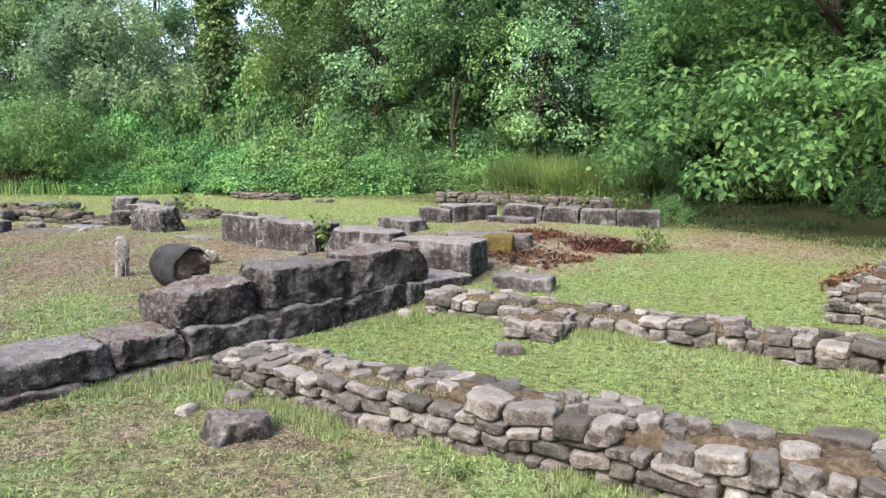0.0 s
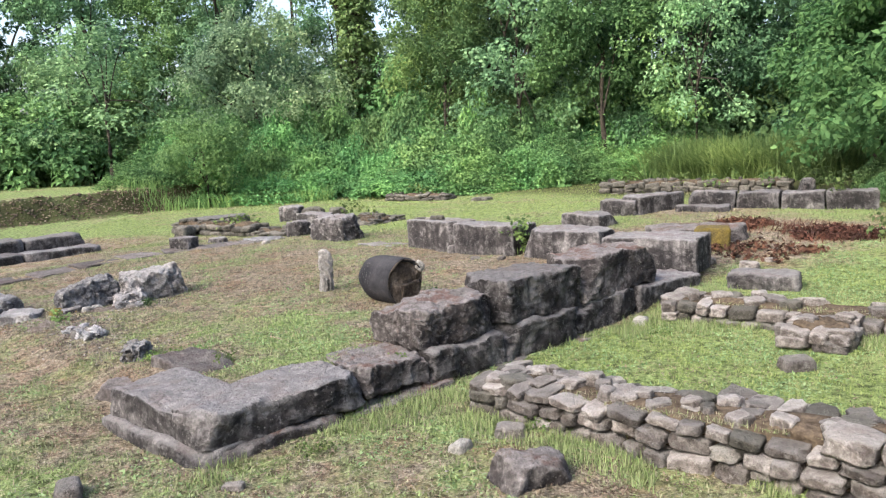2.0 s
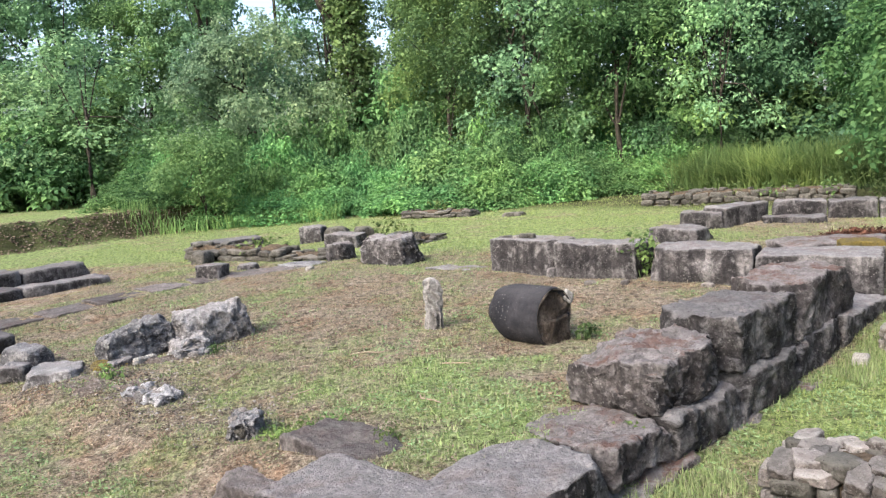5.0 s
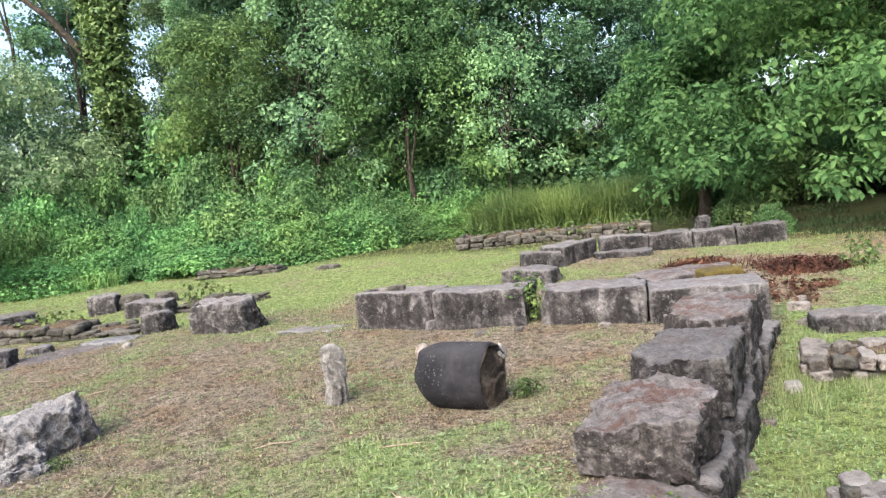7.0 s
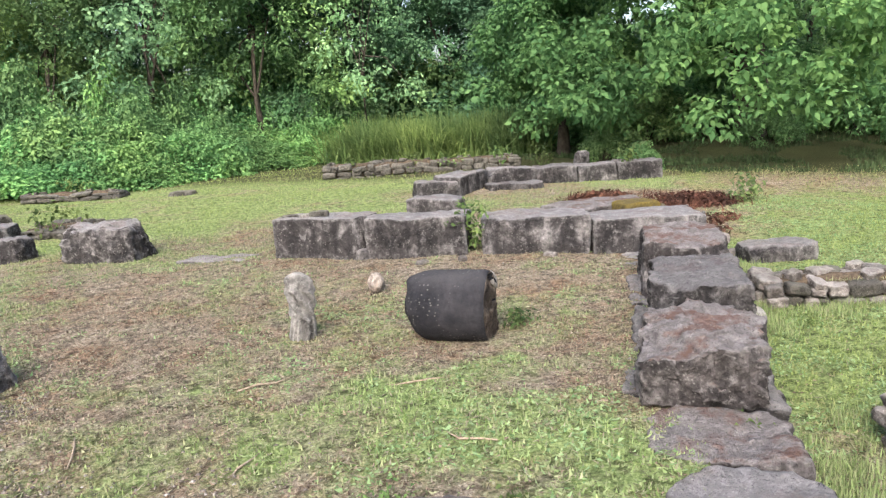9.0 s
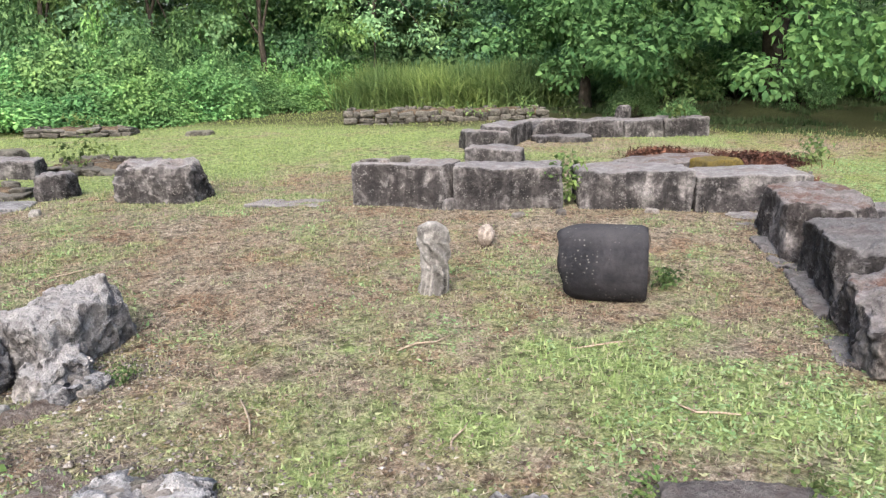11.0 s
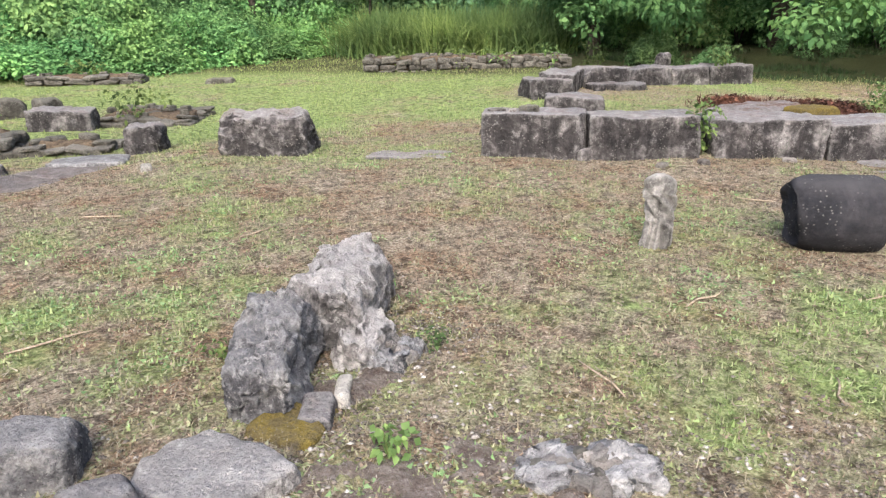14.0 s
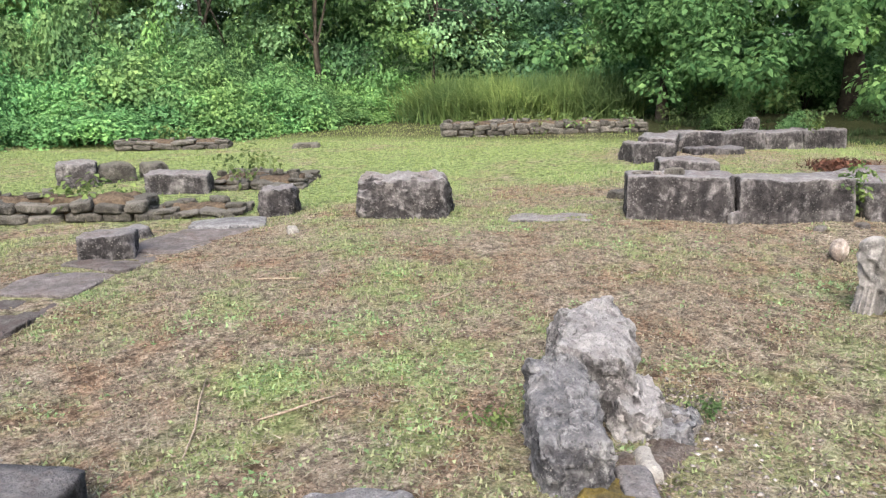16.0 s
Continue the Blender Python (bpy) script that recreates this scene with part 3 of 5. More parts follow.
def tree(name, label, x, y, height, spread, mat, seed, sprays=90, per=120, leaf=0.17, low=1.0, trunk=0.18, lean=(0, 0), clouds=None, limbs=6, group="", z=None):
    rng = random.Random(seed)
    root = empty(name, x, y, (gz(x, y) if z is None else z) - 0.05)
    tagged(root, label, "tree", group)
    steps = 7
    pts = [(lean[0] * (k / steps) ** 1.5 + rng.uniform(-0.08, 0.08) * (k > 0), lean[1] * (k / steps) ** 1.5 + rng.uniform(-0.08, 0.08) * (k > 0), height * 0.85 * k / steps) for k in range(steps + 1)]
    part("trunk", tube("trunk", pts, [trunk * (1.25 if k == 0 else 1 - 0.85 * k / steps) for k in range(steps + 1)], bark, 9, seed), root)
    if clouds is None:
        clouds = lobed_cloud(seed, sprays // 12, 12, (lean[0] * 0.6, lean[1] * 0.6, (height + low) / 2), (spread, spread, (height - low) / 2), (0.7, 1.25), (0.3, 0.55), low, skirt=True)
    cs, rs = clouds
    for k in range(limbs):
        a = Vector(pts[rng.randint(2, 5)])
        b = Vector(cs[rng.randrange(len(cs))])
        m1 = a.lerp(b, 0.5) + Vector((0, 0, rng.uniform(0.1, 0.5)))
        part("limb", tube("limb", [a, a.lerp(m1, 0.6), m1, b], [trunk * 0.4, trunk * 0.32, trunk * 0.22, trunk * 0.06], bark, 6, seed + k), root)
    part("crown", leaves_mesh("crown", cs, rs, per, leaf, mat, seed), root, "leafy green crown")
    return root


def bush(name, label, x, y, height, spread, mat, seed, sprays=40, per=110, leaf=0.12, group=""):
    root = empty(name, x, y, gz(x, y) - 0.03)
    tagged(root, label, "bush", group)
    rng = random.Random(seed)
    cs, rs = [], []
    for _ in range(sprays):
        a, f = rng.uniform(0, 2 * math.pi), rng.random() ** 0.55
        dome = math.sqrt(max(0.0, 1 - f * f)) * (0.8 + 0.42 * noise.noise((math.cos(a) * f * 2.1 + seed, math.sin(a) * f * 2.1, seed * 0.7)))
        cs.append((spread * f * math.cos(a), spread * f * math.sin(a), max(0.12, height * dome * rng.uniform(0.72, 1.0) - 0.1)))
        rs.append(rng.uniform(0.22, 0.42))
    for k in range(4):
        b = Vector(cs[rng.randrange(len(cs))])
        part("stem", tube("stem", [(0, 0, 0), b * 0.5 + Vector((0, 0, 0.15)), b], [0.025, 0.018, 0.006], bark, 5, seed + k), root)
    part("foliage", leaves_mesh("foliage", cs, rs, per, leaf, mat, seed, 0.75), root)
    return root


def blade_field(name, label, x, y, height, width, green, mat, seed, lying=None, lean=0.5, base=None):
    """Single blades of grass: a triangle each."""
    rng = np.random.default_rng(seed)
    bare = on_paving(x, y)
    x, y, green = x[~bare], y[~bare], np.broadcast_to(green, bare.shape)[~bare]
    height = np.broadcast_to(height, bare.shape)[~bare]
    base = None if base is None else base[~bare]
    n = len(x)
    z = ground_z(x, y) if base is None else base
    az = rng.uniform(0, 2 * np.pi, n)
    h = height * rng.uniform(0.5, 1.4, n)
    w = width * rng.uniform(0.6, 1.3, n)
    tilt = np.abs(rng.normal(0, lean, n)) if lying is None else np.where(rng.random(n) < lying, rng.uniform(1.25, 1.5, n), np.abs(rng.normal(0, lean, n)))
    b = np.stack((x, y, z - 0.004 + 0.012 * (tilt > 1.2) * rng.random(n)), 1)
    side = np.stack((-np.sin(az), np.cos(az), rng.normal(0, 0.25, n) * (tilt > 1.2)), 1)
    turn = az + rng.normal(0, 0.5, n)
    tip = b + np.stack((np.cos(turn) * np.sin(tilt), np.sin(turn) * np.sin(tilt), np.cos(tilt)), 1) * h[:, None]
    v = np.stack((b - side * w[:, None] / 2, b + side * w[:, None] / 2, tip), 1).reshape(-1, 3)
    me = mesh_from_arrays(name, v, np.arange(3 * n).reshape(-1, 3), mat)
    at = me.attributes.new("green", "FLOAT", "POINT")
    at.data.foreach_set("value", np.repeat(np.clip(green, 0, 1), 3).astype(np.float32))
    return tagged(new(name, me), label, "grass", "", "stuff")


def weed(name, label, x, y, height, spread, seed, count=60, leaf=0.07, mat=None, z=None):
    rng = random.Random(seed)
    cs = [(rng.gauss(0, spread * 0.4), rng.gauss(0, spread * 0.4), rng.uniform(0.1, 1) * height) for _ in range(max(4, count // 8))]
    root = empty(name, x, y, gz(x, y) if z is None else z)
    tagged(root, label, "weed")
    for k in range(3):
        b = Vector(cs[k])
        part("stem", tube("stem", [(0, 0, -0.02), b * 0.6, b], [0.005, 0.004, 0.002], leaf_weed, 5, seed + k), root)
    part("leaves", leaves_mesh("leaves", cs, [spread * 0.35] * len(cs), 9, leaf, mat or leaf_weed, seed, 0.8), root)
    return root


# ---- ground ----
def spread_axis(lo, hi, step, reach):
    inner = np.arange(lo, hi + step / 2, step)
    out = []
    d = step
    p = 0.0
    while p < reach:
        d *= 1.22
        p += d
        out.append(p)
    out = np.array(out)
    return np.concatenate((lo - out[::-1], inner, hi + out))


xs, ys = spread_axis(-18, 7, 0.11, 1800), spread_axis(-1, 25, 0.11, 1800)
gx, gy = np.meshgrid(xs, ys)
gxf, gyf = gx.ravel(), gy.ravel()
gzf = ground_z(gxf, gyf)
nx, ny = len(xs), len(ys)
idx = np.arange(nx * ny).reshape(ny, nx)
quads = np.stack((idx[:-1, :-1], idx[:-1, 1:], idx[1:, 1:], idx[1:, :-1]), -1).reshape(-1, 4)
tris = np.concatenate((quads[:, (0, 1, 2)], quads[:, (0, 2, 3)]))
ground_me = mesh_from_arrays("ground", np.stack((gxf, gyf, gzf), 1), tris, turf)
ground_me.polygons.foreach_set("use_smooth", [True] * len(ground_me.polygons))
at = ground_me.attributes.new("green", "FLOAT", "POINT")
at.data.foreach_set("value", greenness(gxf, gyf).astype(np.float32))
# Where leaf litter and painted tree shade lie, then the terrace scarp's earth.
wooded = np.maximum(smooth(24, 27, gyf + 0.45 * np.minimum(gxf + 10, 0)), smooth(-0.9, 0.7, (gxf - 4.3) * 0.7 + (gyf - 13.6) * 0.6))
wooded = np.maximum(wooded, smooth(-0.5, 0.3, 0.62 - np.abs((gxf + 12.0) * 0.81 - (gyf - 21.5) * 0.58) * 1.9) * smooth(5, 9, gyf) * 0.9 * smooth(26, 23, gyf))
at = ground_me.attributes.new("litter_shade", "FLOAT", "POINT")
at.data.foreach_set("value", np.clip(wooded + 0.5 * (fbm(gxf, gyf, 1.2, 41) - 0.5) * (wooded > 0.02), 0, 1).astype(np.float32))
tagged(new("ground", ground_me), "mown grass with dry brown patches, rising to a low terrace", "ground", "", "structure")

# ---- block wall and its footing ----
COURSE = "footing stones of the block wall"
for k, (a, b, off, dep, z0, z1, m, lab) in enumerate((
        (-1.78, -0.64, 0.05, 0.58, -0.06, 0.15, ashlar, "thick dark corner slab with a pale top"),
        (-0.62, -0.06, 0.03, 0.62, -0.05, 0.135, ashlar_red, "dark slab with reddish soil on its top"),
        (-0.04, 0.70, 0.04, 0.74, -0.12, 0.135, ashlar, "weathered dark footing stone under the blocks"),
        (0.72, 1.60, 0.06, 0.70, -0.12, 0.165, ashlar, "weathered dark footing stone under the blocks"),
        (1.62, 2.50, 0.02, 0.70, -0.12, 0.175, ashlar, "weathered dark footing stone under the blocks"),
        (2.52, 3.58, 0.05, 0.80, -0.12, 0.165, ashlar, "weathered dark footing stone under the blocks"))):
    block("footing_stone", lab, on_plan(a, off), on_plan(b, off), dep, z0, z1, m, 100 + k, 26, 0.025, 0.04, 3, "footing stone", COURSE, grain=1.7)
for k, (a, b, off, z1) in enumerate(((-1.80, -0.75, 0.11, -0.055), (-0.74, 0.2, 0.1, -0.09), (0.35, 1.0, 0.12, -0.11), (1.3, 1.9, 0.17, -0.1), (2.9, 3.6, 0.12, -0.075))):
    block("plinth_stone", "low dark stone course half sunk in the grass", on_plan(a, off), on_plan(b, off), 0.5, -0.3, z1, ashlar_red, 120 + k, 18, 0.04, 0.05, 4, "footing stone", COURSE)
# the return of the footing
c0 = CORNER + np.array((-0.02, 0.0))
e0 = c0 - V * 1.1
block("footing_stone", "cracked pale-topped corner slab edged by grass", tuple(e0), tuple(c0 - V * 0.03), 0.5, -0.06, 0.148, ashlar, 130, 18, 0.025, 0.034, 2, "footing stone", COURSE)
n0 = np.array((-0.543, -0.84)) * 0.07
block("plinth_stone", "low dark stone course half sunk in the grass", tuple(e0 + n0 - V * 0.05), tuple(c0 + n0 + V * 0.05), 0.4, -0.3, -0.03, ashlar, 131, 8, 0.04, 0.028, 1, "footing stone", COURSE)

BLOCKS = "blocks of the ruined wall"
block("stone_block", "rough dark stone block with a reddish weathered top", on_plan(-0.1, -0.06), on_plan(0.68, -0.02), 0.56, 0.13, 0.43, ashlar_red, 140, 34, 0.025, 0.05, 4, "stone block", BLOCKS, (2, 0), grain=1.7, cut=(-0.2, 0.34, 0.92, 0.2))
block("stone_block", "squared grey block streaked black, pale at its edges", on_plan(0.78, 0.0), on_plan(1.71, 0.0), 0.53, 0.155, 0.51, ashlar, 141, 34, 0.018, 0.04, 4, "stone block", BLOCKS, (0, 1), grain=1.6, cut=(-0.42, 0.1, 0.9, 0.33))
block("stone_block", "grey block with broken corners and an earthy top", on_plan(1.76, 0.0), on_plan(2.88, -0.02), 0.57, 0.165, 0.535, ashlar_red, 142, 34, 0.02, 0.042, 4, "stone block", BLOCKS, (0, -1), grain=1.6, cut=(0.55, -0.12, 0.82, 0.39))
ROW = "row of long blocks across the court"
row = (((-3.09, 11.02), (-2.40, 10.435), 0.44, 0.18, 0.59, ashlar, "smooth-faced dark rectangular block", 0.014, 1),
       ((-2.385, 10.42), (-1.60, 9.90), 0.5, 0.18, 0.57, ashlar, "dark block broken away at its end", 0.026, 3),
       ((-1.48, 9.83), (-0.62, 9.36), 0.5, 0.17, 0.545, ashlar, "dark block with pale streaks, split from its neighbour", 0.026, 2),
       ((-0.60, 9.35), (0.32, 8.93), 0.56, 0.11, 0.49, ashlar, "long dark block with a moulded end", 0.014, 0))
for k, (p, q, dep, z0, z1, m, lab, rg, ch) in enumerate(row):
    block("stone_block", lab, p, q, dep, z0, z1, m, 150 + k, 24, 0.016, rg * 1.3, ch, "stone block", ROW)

for k, (o, w) in enumerate(((0.04, 0.035), (0.5, 0.04))):
    p = Vector((0.33, 8.93, 0)) + Vector((0.42, 0.9, 0)).normalized() * o
    q = p + Vector((0.42, 0.9, 0)).normalized() * w
    block("moulding", "narrow raised moulding on the block's end", (p.x, p.y), (q.x, q.y), 0.03, 0.14, 0.5, ashlar, 160 + k, 4, 0.008, 0.006, 0, "moulding")

# ---- column drum ----
axis = Vector((0.766, -0.643, 0))
DRUM_L, DRUM_R = 0.5, 0.228
bm = bmesh.new()
rings, sides = 15, 48
grid = []
for i in range(rings):
    loop = []
    for j in range(sides):
        a = 2 * math.pi * j / sides
        r = DRUM_R + 0.004 * noise.noise((math.cos(a) * 3, math.sin(a) * 3, i * 0.5))
        xx = -DRUM_L / 2 + DRUM_L * i / (rings - 1)
        worn = max(0, 1 - i / 4.0)
        xx += worn * (0.005 + 0.05 * noise.noise((math.cos(a) * 1.3, math.sin(a) * 1.3, 4.0)) + 0.05 * max(0, -math.sin(a)))
        r -= worn * worn * 0.035
        if i == rings - 1:
            r -= 0.012
        cut = max(0, math.cos(a - 5.7) - 0.55) * max(0, (i - 9) / 5) * 0.06
        r -= cut
        loop.append(bm.verts.new((xx, math.cos(a) * r, math.sin(a) * r)))
    grid.append(loop)
for i in range(rings - 1):
    for j in range(sides):
        bm.faces.new((grid[i][j], grid[i + 1][j], grid[i + 1][(j + 1) % sides], grid[i][(j + 1) % sides]))
for loop, flip in ((grid[0], False), (grid[-1], True)):
    centre = sum((v.co for v in loop), Vector()) / sides
    prev = loop
    for k in (0.94, 0.86, 0.74, 0.6, 0.45, 0.3, 0.15):
        nxt = []
        for v in loop:
            p = centre.lerp(v.co, k)
            p.x += (0.02 if flip else -0.02) * (1.6 * noise.noise(p * 9) + noise.noise(p * 23) + (0.0 if k > 0.9 else -0.9))
            nxt.append(bm.verts.new(p))
        for j in range(sides):
            f = (prev[j], prev[(j + 1) % sides], nxt[(j + 1) % sides], nxt[j])
            bm.faces.new(f if not flip else f[::-1])
        prev = nxt
    bm.faces.new(prev if not flip else prev[::-1])
bmesh.ops.recalc_face_normals(bm, faces=bm.faces[:])
me = bpy.data.meshes.new("column_drum")
bm.to_mesh(me)
bm.free()
me.materials.append(drum_stone)
me.materials.append(broken_stone)
for poly in me.polygons:
    if poly.normal.x > 0.7 and poly.center.x > DRUM_L * 0.4:
        poly.material_index = 1
me.polygons.foreach_set("use_smooth", [True] * len(me.polygons))
drum = new("column_drum", me)
drum.matrix_world = pose(-2.672, 8.045, 0.112 + DRUM_R - 0.018, 0, 0, math.degrees(math.atan2(axis.y, axis.x)))
tagged(drum, "dark column drum with a broken end, lying on the grass", "column drum")
edge_me = rough_mesh("broken_edge", (0.035, 0.09, 0.1), white_stone, 171, 6, 0.012, 0.02, 2.0, 3)
chip = part("broken_edge", edge_me, drum, "fresh white break on the rim")
chip.matrix_local = pose(0.243, 0.155, 0.09, -35, 0, 0)
lump = part("broken_stump", rough_mesh("broken_stump", (0.05, 0.24, 0.2), broken_stone, 172, 12, 0.02, 0.03, 1.6, 4), drum, "rough broken brown-black end")
lump.matrix_local = pose(0.237, 0.06, -0.205)

# ---- statue fragments: plain shapes ----
bm = bmesh.new()
grid = []
prof = ((0.0, 0.082, 0.066), (0.03, 0.085, 0.07), (0.1, 0.078, 0.064), (0.17, 0.075, 0.062), (0.24, 0.082, 0.066), (0.29, 0.086, 0.068), (0.33, 0.083, 0.064), (0.37, 0.088, 0.062), (0.405, 0.094, 0.058), (0.43, 0.082, 0.05), (0.447, 0.05, 0.036), (0.458, 0.026, 0.022))
levels = 46
for i in range(levels):
    h = 0.458 * i / (levels - 1)
    k = max(0, min(len(prof) - 2, sum(1 for p in prof if p[0] <= h) - 1))
    f = (h - prof[k][0]) / (prof[k + 1][0] - prof[k][0])
    rx, ry = prof[k][1] * (1 - f) + prof[k + 1][1] * f, 0.75 * (prof[k][2] * (1 - f) + prof[k + 1][2] * f)
    loop = []
    for j in range(64):
        a = 2 * math.pi * j / 64
        low = 1 - smooth(0.13, 0.19, np.array(h))
        fold = 0.011 * math.sin(11 * a + 2.2 * math.sin(3 * a)) * float(low)
        sash = 0.011 * math.sin(5 * a + h * 52) * float(smooth(0.15, 0.19, np.array(h)) * (1 - smooth(0.33, 0.37, np.array(h))))
        hem = 0.010 * math.exp(-((h - 0.165 - 0.015 * math.sin(2 * a)) / 0.011) ** 2)
        belt = 0.008 * math.exp(-((h - 0.315 + 0.03 * math.sin(a)) / 0.01) ** 2)
        arm = 0.016 * math.exp(-((h - 0.33) / 0.055) ** 2) * (math.exp(-((a - 0.25) / 0.35) ** 2) + math.exp(-((a - 2.9) / 0.35) ** 2))
        w = fold + sash + hem + belt + arm + 0.006 * noise.noise((math.cos(a) * 3, math.sin(a) * 3, h * 22))
        bend = 0.012 * math.sin(h * 9)
        loop.append(bm.verts.new(((rx + w) * math.cos(a) + bend, (ry + w) * math.sin(a), h)))
    grid.append(loop)
for i in range(levels - 1):
    for j in range(64):
        bm.faces.new((grid[i][j], grid[i][(j + 1) % 64], grid[i + 1][(j + 1) % 64], grid[i + 1][j]))
bm.faces.new(grid[-1])
bm.faces.new(grid[0][::-1])
me = bpy.data.meshes.new("statue")
bm.to_mesh(me)
bm.free()
me.materials.append(statue_stone)
me.polygons.foreach_set("use_smooth", [True] * len(me.polygons))
st = new("statue", me)
st.matrix_world = pose(-3.50, 8.62, 0.098, 0, 2, -32)
tagged(st, "small headless draped stone torso standing on the grass", "statue")

bm = bmesh.new()
bmesh.ops.create_icosphere(bm, subdivisions=4, radius=1.0)
for v in bm.verts:
    p = v.co.copy()
    q = Vector((p.x * 0.062, p.y * 0.07, p.z * 0.085))
    if p.z < -0.1:
        q.x *= 1 + 0.25 * p.z
        q.y *= 1 + 0.15 * p.z
    front = max(0, -p.y)
    q.y -= front * 0.016 * math.exp(-(p.x / 0.16) ** 2) * math.exp(-((p.z + 0.05) / 0.3) ** 2)
    for sx in (-0.38, 0.38):
        q.y += front * 0.012 * math.exp(-((p.x - sx) / 0.17) ** 2 - ((p.z - 0.16) / 0.12) ** 2)
    q.y += front * 0.006 * math.exp(-(p.x / 0.3) ** 2 - ((p.z + 0.42) / 0.05) ** 2)
    if p.z > 0.25 or p.y > 0.1:
        q += Vector(p).normalized() * (0.008 * noise.noise(p * 5) + 0.007 * noise.noise(p * 11))
    v.co = q + Vector((0, 0, 0.078))
me = bpy.data.meshes.new("stone_bust")
bm.to_mesh(me)
bm.free()
me.materials.append(white_stone)
me.polygons.foreach_set("use_smooth", [True] * len(me.polygons))
hd = new("stone_bust", me)
me.materials[0] = head_stone
hd.matrix_world = pose(-2.72, 9.31, gz(-2.72, 9.31) - 0.006, -8, 4, -40)
tagged(hd, "small pale carved stone head set on the grass", "statue")

# ---- rubble walls of the rooms ----
pale_lib = stone_library(rubble_stone, 3, 18, 5)
dark_lib = stone_library(rubble_dark, 4, 10, 3)
white_lib = stone_library(white_stone, 6, 5, 4)
mixed = pale_lib * 4 + white_lib[:2] + dark_lib
A0 = np.array((-1.66, 5.66))
AD = np.array((0.832, -0.555))
rubble_wall("rubble_wall", "low dry-stone wall of pale field stones", tuple(A0), tuple(A0 + AD * 5.1), 0.5, -0.2, 0.09, mixed, 201, (0.08, 0.25), (0.06, 0.13), True, 2.6, True, "", 0.04, 0.30)
stub0 = A0 + AD * 1.35 + np.array((0.555, 0.832)) * 0.52
rubble_wall("rubble_wall", "short rubble spur of pale stones against the wall", tuple(stub0), tuple(stub0 + AD * 0.5), 0.36, -0.2, 0.06, mixed, 202, (0.1, 0.22), (0.08, 0.14), True, 0.7)
B0 = np.array((-0.19, 7.83))
BD = np.array((0.83, -0.558))
rubble_wall("rubble_wall", "low dry-stone wall of brown and grey stones", tuple(B0), tuple(B0 + BD * 5.2), 0.5, -0.1, 0.15, mixed, 203, (0.08, 0.25), (0.06, 0.12), True, 2.0, True, "", 0.03, 0.22)
bt0 = np.array((0.53, 6.80))
rubble_wall("rubble_wall", "stone buttress standing out from the low wall", tuple(bt0), tuple(bt0 + BD * 0.5), 0.5, -0.12, 0.17, mixed, 204, (0.1, 0.24), (0.09, 0.15), True, 0.7)
rubble_wall("rubble_wall", "ruined wall of small stones under dead stalks", (4.05, 7.05), (6.7, 10.3), 0.55, -0.05, 0.32, mixed, 205, (0.08, 0.2), (0.06, 0.12), True, 0.8)
rubble_wall("rubble_wall", "far low rubble wall in the grass", (-0.15, 19.05), (3.5, 17.4), 0.55, 0.1, 0.5, dark_lib, 206, (0.12, 0.34), (0.08, 0.16), True, 1.0)
rubble_wall("rubble_wall", "low dark rubble wall beside the paving", (-8.6, 14.85), (-6.55, 13.82), 0.5, 0.0, 0.36, dark_lib, 207, (0.18, 0.42), (0.1, 0.17), True, 0.7)
rubble_wall("rubble_wall", "low dark rubble wall beside the paving", (-6.5, 13.8), (-5.75, 13.4), 0.45, 0.02, 0.26, dark_lib, 208, (0.14, 0.3), (0.09, 0.13), True, 0.8)
rubble_wall("rubble_wall", "grassy strip of rubble in the far court", (-5.55, 15.55), (-4.6, 14.9), 0.9, 0.02, 0.24, dark_lib, 209, (0.14, 0.3), (0.08, 0.12), True, 0.9)
rubble_wall("rubble_wall", "far low rubble wall before the bushes", (-5.8, 21.3), (-4.0, 20.4), 0.5, 0.0, 0.28, dark_lib, 210, (0.2, 0.45), (0.1, 0.15), True, 0.5)

# ---- far L-shaped block wall ----
LWALL = "blocks of the L-shaped wall"
for k, (p, q, dep, z0, z1, lab) in enumerate((
        ((-1.05, 12.62), (-0.5, 12.2), 0.5, 0.16, 0.43, "low dark block sunk in the grass"),
        ((-0.42, 13.62), (0.14, 13.48), 0.5, 0.2, 0.50, "dark squared block at the wall's end"),
        ((0.2, 13.55), (1.02, 14.27), 0.5, 0.2, 0.56, "dark corner block of the wall"),
        ((1.08, 14.30), (1.78, 14.05), 0.45, 0.2, 0.55, "dark weathered wall block"),
        ((1.80, 14.04), (2.42, 13.81), 0.45, 0.2, 0.53, "dark weathered wall block"),
        ((2.44, 13.81), (3.02, 13.60), 0.45, 0.2, 0.52, "dark weathered wall block"),
        ((3.05, 13.6), (3.72, 13.36), 0.5, 0.15, 0.53, "dark end block under weeds"),
        ((0.78, 13.70), (1.6, 13.52), 0.35, 0.2, 0.37, "flat dark slab lying inside the wall"))):
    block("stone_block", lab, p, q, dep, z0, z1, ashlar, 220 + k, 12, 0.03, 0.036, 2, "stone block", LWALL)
block("stone_block", "squared block covered in yellow moss", (0.52, 10.28), (0.92, 10.2), 0.4, 0.08, 0.43, moss_stone, 231, 8, 0.035, 0.025, 2)
block("stone_slab", "long earthy ledge of grey stone", (0.1, 10.65), (1.3, 10.75), 0.6, 0.1, 0.38, ashlar_red, 232, 9, 0.04, 0.04, 2, "stone slab")
block("stone_block", "dark loose block lying by the low wall", (0.56, 8.62), (1.18, 8.42), 0.36, 0.0, 0.19, ashlar, 233, 8, 0.05, 0.04, 3)
